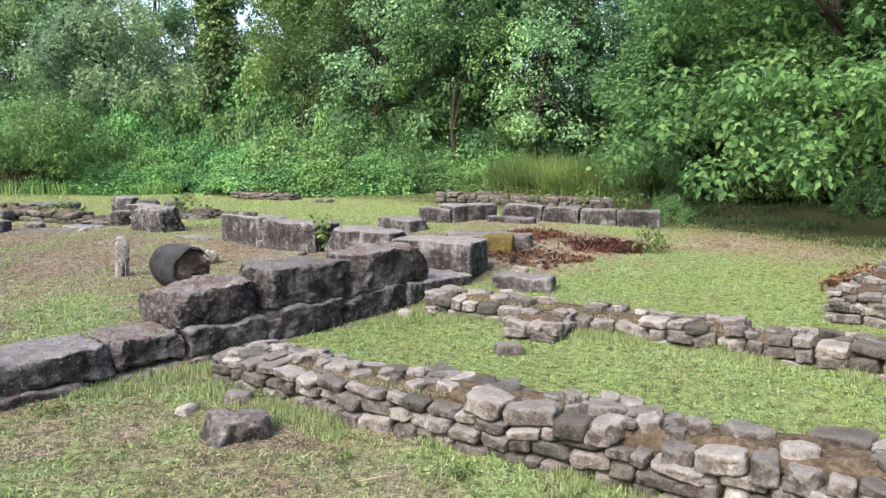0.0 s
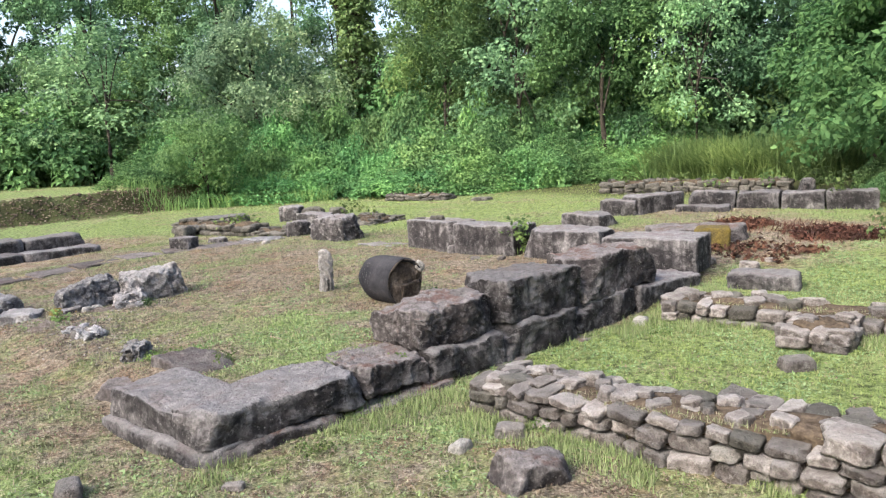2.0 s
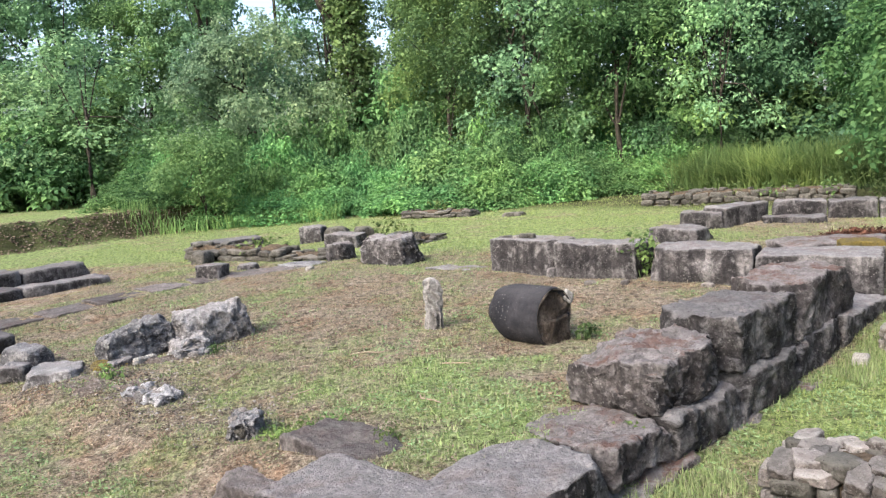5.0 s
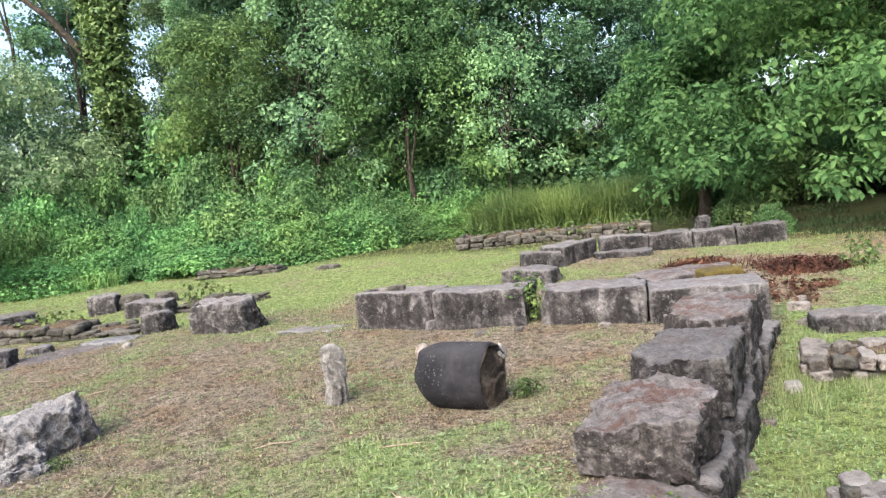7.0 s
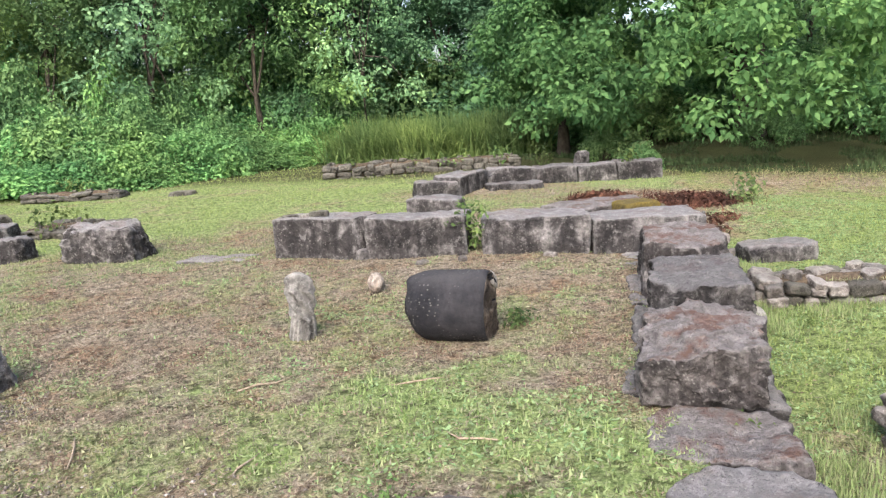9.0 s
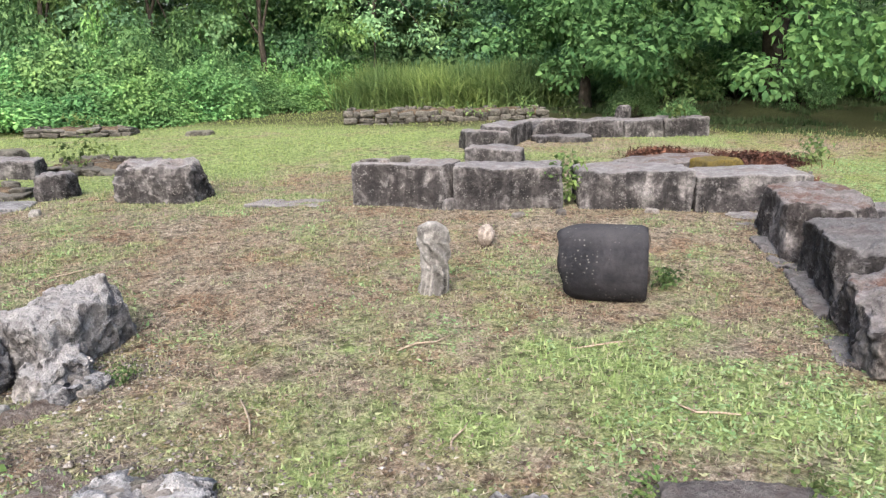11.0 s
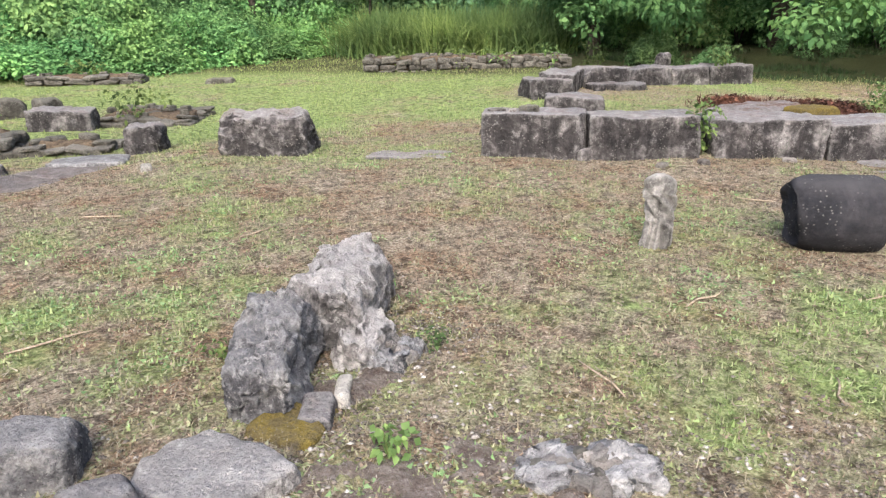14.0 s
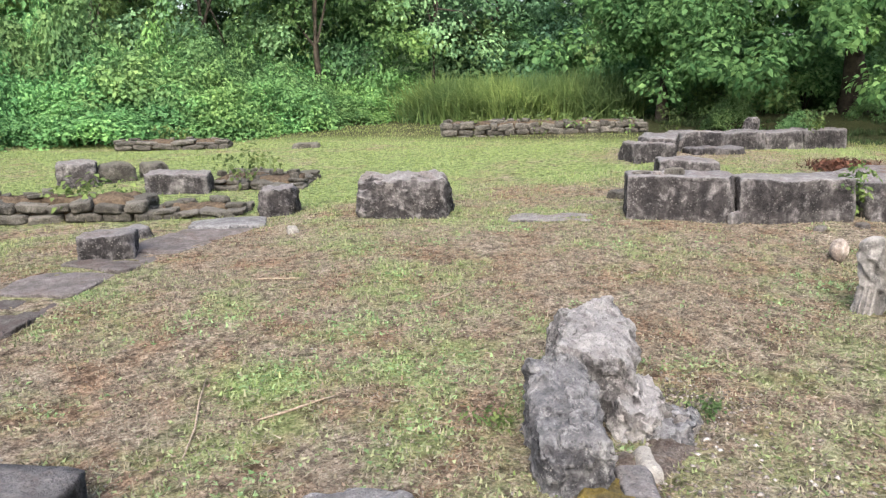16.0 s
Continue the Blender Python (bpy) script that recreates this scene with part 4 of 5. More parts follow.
rock("stone_post", "short upright dark stone behind the wall", 3.05, 14.6, (0.24, 0.22, 0.5), 10, ashlar, 234, 0.05)

# ---- scattered stones of the court and beyond ----
block("stone_block", "large rounded grey block lying in the grass", (-4.97, 12.47), (-4.31, 11.97), 0.46, 0.16, 0.56, ashlar, 240, 24, 0.06, 0.05, 7, grain=1.8)
block("stone_block", "dark rounded stone beside the paving", (-5.66, 13.22), (-5.36, 13.02), 0.32, 0.12, 0.42, ashlar, 241, 14, 0.06, 0.045, 6, grain=2.0)
block("stone_block", "small dark squared block on the paving edge", (-7.27, 12.33), (-6.9, 12.2), 0.28, 0.1, 0.31, ashlar, 242, 14, 0.02, 0.025, 3, grain=2.0)
rock("flat_stone", "flat dark stone on the paving", -6.77, 13.05, (0.34, 0.22, 0.13), 10, ashlar, 243)
block("stone_block", "dark block in the far court", (-6.25, 15.5), (-5.6, 15.2), 0.4, 0.05, 0.34, ashlar, 244, 14, 0.02, 0.035, 4, grain=2.0)
block("stone_block", "pale-edged dark block in the far court", (-7.05, 16.7), (-6.6, 16.65), 0.45, 0.0, 0.4, ashlar, 245, 14, 0.025, 0.035, 4, grain=2.0)
for k, (x, y, sx, sz) in enumerate(((-6.35, 16.9, 0.5, 0.3), (-5.85, 17.1, 0.4, 0.25), (-7.9, 16.0, 0.45, 0.2), (-7.5, 15.3, 0.4, 0.2), (-2.9, 19.15, 0.5, 0.14), (-2.3, 11.9, 0.3, 0.12), (-7.3, 14.9, 0.35, 0.2), (-8.0, 14.3, 0.4, 0.25))):
    rock("field_stone", "dark lichened field stone in the grass", x, y, (sx, sx * 0.7, sz), k * 37, rubble_dark, 250 + k, 0.05, group="scattered field stones")
block("stone_slab", "flat dark slab in the far grass", (-9.0, 16.4), (-7.9, 17.2), 0.7, 0.0, 0.22, ashlar, 260, 8, 0.04, 0.03, 2, "stone slab")
block("stone_slab", "thick dark slab lying in the grass", (-8.62, 8.72), (-8.0, 8.3), 0.75, -0.06, 0.2, ashlar, 261, 9, 0.03, 0.025, 2, "stone slab", "", (0, 3))
STEP = "stones of the stepped ruin"
su = np.array((0.57, 0.82))
for k, (a, b, o, z0, z1) in enumerate(((0.0, 1.15, 0.0, -0.1, 0.16), (1.17, 2.4, 0.0, -0.1, 0.15), (0.3, 1.3, 0.45, -0.05, 0.36), (1.32, 2.3, 0.45, -0.05, 0.34), (-1.7, -0.1, 0.1, -0.1, 0.13))):
    p = np.array((-10.35, 11.2)) + su * a + np.array((-su[1], su[0])) * o
    q = np.array((-10.35, 11.2)) + su * b + np.array((-su[1], su[0])) * o
    block("step_stone", "long dark stone of a two-stepped ruin", tuple(p), tuple(q), 0.6, z0, z1, ashlar, 265 + k, 8, 0.04, 0.03, 1, "step stone", STEP)
paving_stone = stone_material("paving_stone", (0.05, 0.044, 0.043), (0.125, 0.112, 0.11), (0.27, 0.25, 0.245), 0.1, (0.15, 0.134, 0.131), 0.6, 0.08, 1.6, 0.3)
PAVE = "flat paving stones of the path"
run = 0
for start, pd, lengths in (((-5.75, 12.78), (-0.806, -0.592), (0.62, 0.5, 0.5)), ((-7.08, 11.82), (-0.582, -0.813), (0.55, 0.7, 0.6, 0.75, 0.6, 0.8))):
    p0, pd = np.array(start), np.array(pd)
    pn = np.array((pd[1], -pd[0]))
    a = 0.0
    for ln in lengths:
        p, q = p0 + pd * (a + ln), p0 + pd * a
        zs = [gz(*(p0 + pd * (a + ln * f) + pn * g)) for f in (0.1, 0.5, 0.9) for g in (0.1, 0.5)]
        z = sum(zs) / 6
        block("paving_slab", "flat grey paving slab level with the grass", tuple(p), tuple(q), 0.56, z - 0.12, z + 0.016, paving_stone, 280 + run, 16, 0.012, 0.022, 3, "paving slab", PAVE)
        a += ln + 0.004
        run += 1
block("paving_slab", "pale worn paving slab beside a dark stone", (-6.35, 12.95), (-5.72, 12.72), 0.4, 0.05, 0.18, grey_rock, 290, 7, 0.03, 0.02, 1, "paving slab", PAVE)
block("paving_slab", "rough grey slab flush with the grass", (-3.95, 11.55), (-3.35, 11.1), 0.4, 0.1, 0.218, ashlar, 291, 6, 0.03, 0.025, 1, "paving slab", PAVE)

# ---- rocks and stony strip near the path ----
rock("boulder", "pale rough boulder with a broken rubbly side", -5.53, 8.69, (0.66, 0.38, 0.38), 50, pale_rock, 301, 0.07, (4, -5), 30, 0.04, 0.055, 5, "boulder", grain=2.4)
rock("boulder", "long grey lichened boulder leaning on a pale one", -5.98, 8.27, (0.66, 0.27, 0.35), 60, grey_rock, 302, 0.08, (-6, -11), 30, 0.04, 0.05, 5, "boulder", grain=2.6)
rock("boulder", "crumbling pale rubble at the boulder's foot", -5.58, 8.33, (0.36, 0.2, 0.17), 45, pale_rock, 303, 0.04, (0, -6), 16, 0.03, 0.05, 4, "boulder", grain=4)
rock("field_stone", "rough brown-grey conglomerate stone", -6.93, 8.13, (0.42, 0.26, 0.18), -22, grey_rock, 304, 0.01, (4, 3), 16, 0.05, 0.035, 4)
rock("flat_stone", "flat pale slab sunk in the ground", -6.42, 7.72, (0.42, 0.5, 0.16), 25, pale_rock, 305, 0.1, (0, 0), 14, 0.02, 0.04, 5)
rock("flat_stone", "flat stone grown over with yellow moss", -6.08, 7.9, (0.3, 0.26, 0.12), 40, moss_stone, 306, 0.09, (0, 0), 12, 0.02, 0.035, 4)
rock("flat_stone", "thin pale stone shard on the gravel", -5.83, 8.02, (0.07, 0.24, 0.08), -30, white_stone, 307, 0.03)
rock("flat_stone", "dark flat stone on the gravel", -5.98, 7.92, (0.24, 0.14, 0.08), 60, ashlar, 308, 0.03)


def rubble_heap(label, x, y, size, turn, seed):
    """A lump of old mortared rubble: a rough core with stones showing."""
    rng = random.Random(seed)
    root = empty("rubble_heap", x, y, gz(x, y) - 0.05, turn)
    tagged(root, label, "rubble")
    part("mortar_core", rough_mesh("mortar_core", size, grey_rock, seed, 18, 0.03, 0.055, 4.0, 5), root)
    for k in range(16):
        a, r = rng.uniform(0, 6.28), rng.uniform(0.3, 1.0)
        sz = rng.uniform(0.03, 0.085)
        px, py = math.cos(a) * r * size[0] * 0.5, math.sin(a) * r * size[1] * 0.5
        pz = size[2] * (1.0 - 0.75 * r ** 3) - sz * 0.75
        ob = part("stone", rng.choice(knob_lib), root)
        ob.matrix_local = pose(px, py, pz, rng.uniform(-25, 25), rng.uniform(-25, 25), rng.uniform(0, 180)) @ Matrix.Diagonal((sz * 1.4, sz, sz, 1))
    return root


knob_lib = stone_library(rubble_stone, 7, 5, 2) + stone_library(rubble_dark, 8, 3, 2)
rubble_heap("knob of pale mortared rubble in the ground", -5.36, 7.18, (0.46, 0.2, 0.095), -28, 309)
rubble_heap("upright knob of pale mortared rubble", -4.36, 6.36, (0.17, 0.26, 0.18), 15, 310)
rubble_heap("crumbling heap of rubble by the boulders", -5.5, 8.22, (0.3, 0.2, 0.1), 40, 311)
rock("flat_stone", "low grey slab edged by weeds", -3.68, 6.0, (0.7, 0.44, 0.18), -35, paving_stone, 311, 0.13, (0, 0), 20, 0.03, 0.04, 4)
rock("flat_stone", "low grey slab edged by weeds", -4.05, 5.75, (0.5, 0.3, 0.16), -20, paving_stone, 312, 0.12, (0, 0), 18, 0.03, 0.04, 4)
rock("field_stone", "dark angular stone lying on the bare soil", -1.22, 4.72, (0.4, 0.29, 0.19), 35, ashlar_red, 313, 0.06, (5, 8), 14, 0.02, 0.04, 6)
rock("stone_bowl", "small dark stone bowl fragment", -6.75, 7.72, (0.24, 0.2, 0.14), 5, ashlar, 314, 0.0)
for k, (x, y, s) in enumerate(((-1.35, 5.25, 0.13), (-1.62, 5.05, 0.1), (-0.6, 3.7, 0.08), (-2.75, 4.5, 0.08), (-2.95, 4.25, 0.07), (-3.6, 4.35, 0.14), (0.55, 6.3, 0.16), (-0.35, 7.75, 0.12), (-1.0, 9.45, 0.09), (-2.05, 9.9, 0.08), (-1.72, 9.75, 0.08), (0.95, 9.4, 0.14), (0.7, 9.0, 0.1), (-5.62, 12.3, 0.1), (0.55, 9.6, 0.12), (1.25, 9.75, 0.09))):
    rock("field_stone", "small pale loose stone in the grass", x, y, (s * 1.5, s, s * 0.7), k * 61, white_stone if k % 6 == 1 else rubble_stone, 330 + k, 0.02, (0, 0), 4, group="small loose stones")
for k, (x, y, s, m) in enumerate(((-2.90, 11.06, 0.17, rubble_stone), (-2.77, 10.99, 0.11, rubble_stone), (-2.70, 10.9, 0.13, rubble_dark), (-2.62, 10.92, 0.14, rubble_dark))):
    rock("flat_stone", "small pale flat stone laid on the block" if m is rubble_stone else "small dark stone laid on the block", x, y, (s, s * 0.7, 0.035 if m is rubble_stone else 0.065), k * 50, m, 350 + k, 0.012, (0, 0), 4, z=0.592, group="stones laid on the block")


rock("field_stone", "small stone wedged between two long blocks", -2.40, 10.45, (0.12, 0.1, 0.12), -38, ashlar, 360, 0.02)


def rubble_patch(label, x, y, rx, ry, height, turn, seed):
    """A low crumbling bed of old mortar, level with the turf at its rim."""
    verts, faces = [], []
    nx_, ny_ = 64, 44
    for j in range(ny_):
        for i in range(nx_):
            u, v = (i / (nx_ - 1) * 2 - 1), (j / (ny_ - 1) * 2 - 1)
            a = math.radians(turn)
            px, py = x + u * rx * math.cos(a) - v * ry * math.sin(a), y + u * rx * math.sin(a) + v * ry * math.cos(a)
            q = Vector((px, py, seed))
            r = math.hypot(u, v) + 0.5 * noise.noise(q * 4) + 0.25 * noise.noise(q * 11)
            lumps = 0.1 + 1.1 * noise.noise(q * 6) + 0.6 * abs(noise.noise(q * 15)) + 0.45 * abs(noise.noise(q * 34))
            verts.append((px, py, gz(px, py) - 0.03 + (0.03 + height * lumps) * max(0.0, 1 - r * r) ** 0.6))
    for j in range(ny_ - 1):
        for i in range(nx_ - 1):
            k = j * nx_ + i
            faces.append((k, k + 1, k + nx_ + 1, k + nx_))
    return tagged(new("rubble_patch", mesh_from("rubble_patch", verts, faces, crumble, True)), label, "rubble")


crumble = stone_material("crumbled_mortar", (0.05, 0.036, 0.03), (0.13, 0.10, 0.086), (0.34, 0.31, 0.29), 0.1, (0.14, 0.11, 0.09), 0.5, 0.16, 2.4)
rubble_patch("low bed of crumbling pale mortar and gravel", -5.72, 7.34, 0.58, 0.3, 0.035, -22, 3)
rubble_patch("low bed of crumbling mortar below the boulders", -5.72, 8.12, 0.34, 0.22, 0.035, 40, 5)


def pebbles(name, label, centres, count, mat, seed, size=(0.012, 0.045)):
    """Loose gravel: small uneven lumps in one mesh."""
    rng = np.random.default_rng(seed)
    oct_v = np.array(((1, 0, 0), (-1, 0, 0), (0, 1, 0), (0, -1, 0), (0, 0, 1), (0, 0, -0.6)))
    oct_t = np.array(((0, 2, 4), (2, 1, 4), (1, 3, 4), (3, 0, 4), (2, 0, 5), (1, 2, 5), (3, 1, 5), (0, 3, 5)))
    c = np.array(centres)
    pick = c[rng.integers(0, len(c), count)]
    x, y = pick[:, 0] + rng.normal(0, 1, count) * pick[:, 2], pick[:, 1] + rng.normal(0, 1, count) * pick[:, 2]
    s = rng.uniform(size[0], size[1], count) ** 1.0
    v = oct_v[None] * (s[:, None, None] * rng.uniform(0.5, 1.2, (count, 6, 1))) * np.array((1, 1, 0.6))
    a = rng.uniform(0, 6.3, count)
    ca, sa = np.cos(a)[:, None], np.sin(a)[:, None]
    v = np.stack((v[..., 0] * ca - v[..., 1] * sa + x[:, None], v[..., 0] * sa + v[..., 1] * ca + y[:, None], v[..., 2] + ground_z(x, y)[:, None] + s[:, None] * 0.15), -1).reshape(-1, 3)
    t = (np.arange(count)[:, None, None] * 6 + oct_t[None]).reshape(-1, 3)
    return tagged(new(name, mesh_from_arrays(name, v, t, mat)), label, "gravel", "", "stuff")


m, n, l, b = material("pebble", 0.95, 0.15)
pg = n.new("ShaderNodeNewGeometry")
l.new(ramp(n, l, pg.outputs["Random Per Island"], [(0, (0.05, 0.042, 0.035)), (0.75, (0.14, 0.12, 0.105)), (1, (0.33, 0.31, 0.29))]), b.inputs["Base Color"])
pebbles("gravel", "pale gravel and mortar crumbs round the boulders", ((-5.7, 8.2, 0.18), (-5.5, 7.4, 0.22), (-6.9, 7.95, 0.2), (-5.9, 7.7, 0.2), (-5.2, 7.05, 0.2), (-4.6, 6.7, 0.25), (-6.3, 7.55, 0.2), (-5.3, 8.35, 0.15)), 3600, m, 61, (0.004, 0.017))
pebbles("gravel", "scattered small stones in the dry court", ((-4.0, 7.5, 1.2), (-5.0, 9.5, 1.5), (-3.0, 9.3, 0.8), (-6.5, 9.0, 1.2), (-1.0, 9.2, 0.5), (-1.0, 4.3, 1.0), (-2.5, 5.0, 0.9)), 1100, m, 62, (0.005, 0.013))

crumb, n, l, b = material("bank_clod", 0.97, 0.1)
pg = n.new("ShaderNodeNewGeometry")
l.new(ramp(n, l, pg.outputs["Random Per Island"], [(0, (0.05, 0.038, 0.028)), (0.7, (0.15, 0.115, 0.085)), (1, (0.24, 0.2, 0.15))]), b.inputs["Base Color"])
pebbles("earth_clods", "rough earth clods and roots on the terrace scarp", [(-17.0 + 0.26 * k, 14.5 + 0.363 * k, 0.2) for k in range(24)], 3200, crumb, 63, (0.015, 0.055))

twig_mat = plain_material("dry_twig", (0.16, 0.12, 0.085), (0.36, 0.30, 0.23), 60, 0.9, 0.1, 0.3, 0.003)
twig_rng = random.Random(64)
for k, (x, y, ln) in enumerate(((-4.9, 7.6, 0.3), (-4.2, 7.0, 0.22), (-3.9, 7.9, 0.3), (-7.1, 9.4, 0.75), (-6.7, 9.2, 0.4), (-4.7, 8.6, 0.25), (-3.2, 7.4, 0.3), (-5.4, 10.1, 0.3), (-3.75, 5.95, 0.45), (-0.85, 5.0, 0.3), (-0.3, 4.1, 0.25), (-2.2, 8.9, 0.25), (-6.2, 11.0, 0.35), (-3.3, 6.6, 0.25))):
    a = twig_rng.uniform(0, 3.1)
    pts = []
    for f in (-0.5, -0.15, 0.2, 0.5):
        px, py = x + ln * f * math.cos(a) + twig_rng.uniform(-0.02, 0.02), y + ln * f * math.sin(a) + twig_rng.uniform(-0.02, 0.02)
        pts.append((px, py, gz(px, py) + 0.012))
    tagged(new("twig", tube("twig", pts, [0.004, 0.0055, 0.005, 0.002], twig_mat, 5, k)), "thin dry twig lying on the mown grass", "twig", "twigs on the grass")


# ---- trees, bushes and reeds ----
WOOD = "trees of the wood"
kinds = [tree("tree", "tall dense green tree at the wood's edge", -2.4, 28.0, 10.0, 2.9, leaf_wood, 11, 504, 58, 0.145, 0.2, 0.12, group=WOOD),
         tree("tree", "broad dark green tree in the wood", 1.2, 28.6, 10.0, 3.0, leaf_dark, 12, 504, 58, 0.145, 0.2, 0.12, group=WOOD),
         tree("tree", "light green feathery tree at the wood's edge", 0.4, 26.8, 8.0, 2.4, leaf_light, 13, 432, 58, 0.135, 0.2, 0.1, group=WOOD),
         tree("tree", "slender open tree with thin leaves", -10.9, 36.0, 12.0, 2.6, leaf_wood, 14, 216, 40, 0.17, 2.0, 0.15, group=WOOD),
         tree("tree", "dark green tree deep in the wood", 6.0, 33.5, 11.0, 3.3, leaf_dark, 16, 300, 40, 0.22, 0.2, 0.2, group=WOOD)]
willow = tree("willow", "silvery grey-green willow at the wood's edge", -11.6, 27.2, 5.6, 2.5, leaf_willow, 17, 420, 62, 0.13, 0.0, 0.14)
sapling_kind = tree("sapling", "thin young tree with bright leaves before the dark wood", 3.0, 24.9, 4.9, 0.8, leaf_wood, 18, 60, 34, 0.13, 1.0, 0.06)
for x, y, k in ((-16.6, 26.0, 1.0), (-18.6, 27.0, 0.85)):
    o = copy_thing(sapling_kind, pose(x, y, gz(x, y) - 0.05, 0, 0, x * 40))
    o.scale = (k * 1.5, k * 1.5, k)
wood_rng = random.Random(8)
spots = [(-5.0, 28.6, 2), (-3.6, 31.0, 1), (3.4, 28.2, 1), (5.4, 29.5, 1), (7.6, 28.5, 1), (9.8, 25.5, 1), (12.5, 22.5, 1), (14.5, 19.5, 0), (15.5, 15.5, 1), (15.0, 11.5, 2),
         (-14.5, 31.0, 0), (-17.5, 32.5, 2), (-21.0, 32.0, 0), (-24.5, 30.0, 0), (-28.0, 27.0, 1), (-30.0, 22.0, 0),
         (-7.2, 38.0, 3), (-13.4, 37.0, 3), (-5.5, 35.0, 0), (-1.5, 33.5, 1), (2.0, 33.0, 0), (-17.0, 38.0, 4), (-21.5, 37.5, 4), (-27.0, 34.0, 4), (-34.0, 27.0, 4), (-24.0, 36.5, 4), (-12.0, 42.0, 4), (-3.0, 40.0, 4), (-19.0, 42.0, 4), (3.0, 38.5, 4), (-7.4, 44.0, 4), (-6.7, 37.0, 0), (8.5, 36.0, 4), (-30.5, 31.0, 4), (12.5, 33.0, 4),
         (10.0, 31.0, 1), (14.5, 28.0, 1), (17.5, 23.0, 2), (19.0, 17.0, 1), (18.0, 11.0, 0), (17.0, 6.0, 1),
         (-29.0, 13.0, 2), (-25.0, 6.0, 0), (-21.0, -2.0, 1), (-14.0, -9.0, 2), (-5.0, -13.0, 0), (5.0, -12.0, 1), (13.0, -6.0, 2), (17.0, 0.5, 0)]
for x, y, k in spots:
    if y < 8 or x > 16.5 or x < -30.5:
        k = 4
    s = wood_rng.uniform(0.92, 1.12)
    o = copy_thing(kinds[k], pose(x, y, gz(x, y) - 0.05, 0, 0, wood_rng.uniform(0, 360)))
    o.scale = (s, s, s * wood_rng.uniform(0.95, 1.1))

# ivy-clad trunk
ivy = empty("ivy_tree", -8.5, 30.0, 0.1)
tagged(ivy, "tall tree trunk wrapped in dark ivy", "tree")
part("trunk", tube("trunk", [(0, 0, 0), (0.05, 0, 3), (-0.1, 0.1, 6), (-0.15, 0, 9), (-0.3, 0, 13)], [0.4, 0.32, 0.28, 0.24, 0.2], bark, 10, 3), ivy)
ir = random.Random(4)
cs = [(0.55 * math.cos(a) * ir.uniform(0.5, 1.1) - 0.012 * z, 0.55 * math.sin(a) * ir.uniform(0.5, 1.1), z) for a, z in ((ir.uniform(0, 6.3), ir.uniform(0.2, 12.5)) for _ in range(380))]
part("ivy", leaves_mesh("ivy", cs, [0.42] * len(cs), 70, 0.17, leaf_ivy, 15), ivy, "dark ivy leaves")
for k, (a, b) in enumerate((((-0.1, 0, 6), (-3.2, -0.5, 9.5)), ((-0.1, 0, 7.5), (2.6, 0.4, 10.5)), ((-0.15, 0, 8.5), (-1.5, 1, 12)))):
    part("limb", tube("limb", [a, Vector(a).lerp(Vector(b), 0.5) + Vector((0, 0, 0.4)), b], [0.16, 0.11, 0.05], bark, 7, k), ivy)

# large broad-leaved tree whose boughs hang over the ruin
root = (9.4, 16.9)
cs, rs = lobed_cloud(31, 60, 10, (-1.4, -1.4, 4.8), (4.6, 4.3, 3.6), (0.7, 1.2), (0.3, 0.5), 1.6, 0.5)
hang = random.Random(32)
for k in range(110):
    a = math.radians(hang.uniform(140, 310))
    r = hang.uniform(3.6, 5.3)
    cs.append((-0.9 + r * math.cos(a), -0.9 + r * math.sin(a), hang.uniform(0.75, 2.6)))
    rs.append(hang.uniform(0.3, 0.55))
big = tree("broadleaf_tree", "large broad-leaved tree with low hanging boughs", root[0], root[1], 7.5, 4, leaf_broad, 33, per=92, leaf=0.14, trunk=0.3, clouds=(cs, rs), limbs=14)
part("trunk", tube("trunk", [(-0.2, -0.15, 0), (-0.7, -0.4, 1.4), (-1.5, -0.8, 3.2), (-2.2, -1.6, 5)], [0.24, 0.19, 0.14, 0.06], bark, 9, 5), big)
cs, rs = lobed_cloud(35, 24, 11, (0, 0, 2.9), (1.9, 1.8, 2.6), (0.5, 0.85), (0.25, 0.42), 0.3, 0.4)
tree("broadleaf_tree", "smaller broad-leaved tree with foliage to the ground", 5.9, 19.3, 5.0, 2.3, leaf_broad, 36, per=80, leaf=0.13, trunk=0.14, clouds=(cs, rs))
cs, rs = clump_cloud(37, 60, (0, 0, 1.7), (1.5, 1.4, 1.7), (0.3, 0.5), 0.25, 0.35)
tree("sapling", "feathery olive-green shrub with fine leaves", -11.0, 21.6, 2.7, 1.2, leaf_light, 38, per=130, leaf=0.09, trunk=0.06, clouds=(cs, rs), limbs=4)

# bramble thicket
THICKET = "bramble thicket"
shrubs = [bush("bramble_bush", "dense bright green bramble bush", -3.6, 23.0, 1.6, 1.35, leaf_bramble, 41, 92, 74, 0.095, THICKET),
          bush("bramble_bush", "dense bright green bramble bush", -1.9, 23.6, 1.5, 1.3, leaf_bramble, 42, 92, 74, 0.095, THICKET),
          bush("bramble_bush", "darker green bush in the thicket", -5.0, 23.6, 2.1, 1.3, leaf_shrub, 43, 100, 64, 0.115, THICKET)]
line = ((-13.5, 22.3), (-12.0, 23.0), (-9.6, 22.4), (-7.6, 23.6), (-5.6, 23.0), (-3.6, 22.8), (-2.0, 23.7), (-0.4, 24.8), (1.2, 25.2), (2.8, 25.2), (4.4, 24.6))
shrub_rng = random.Random(9)
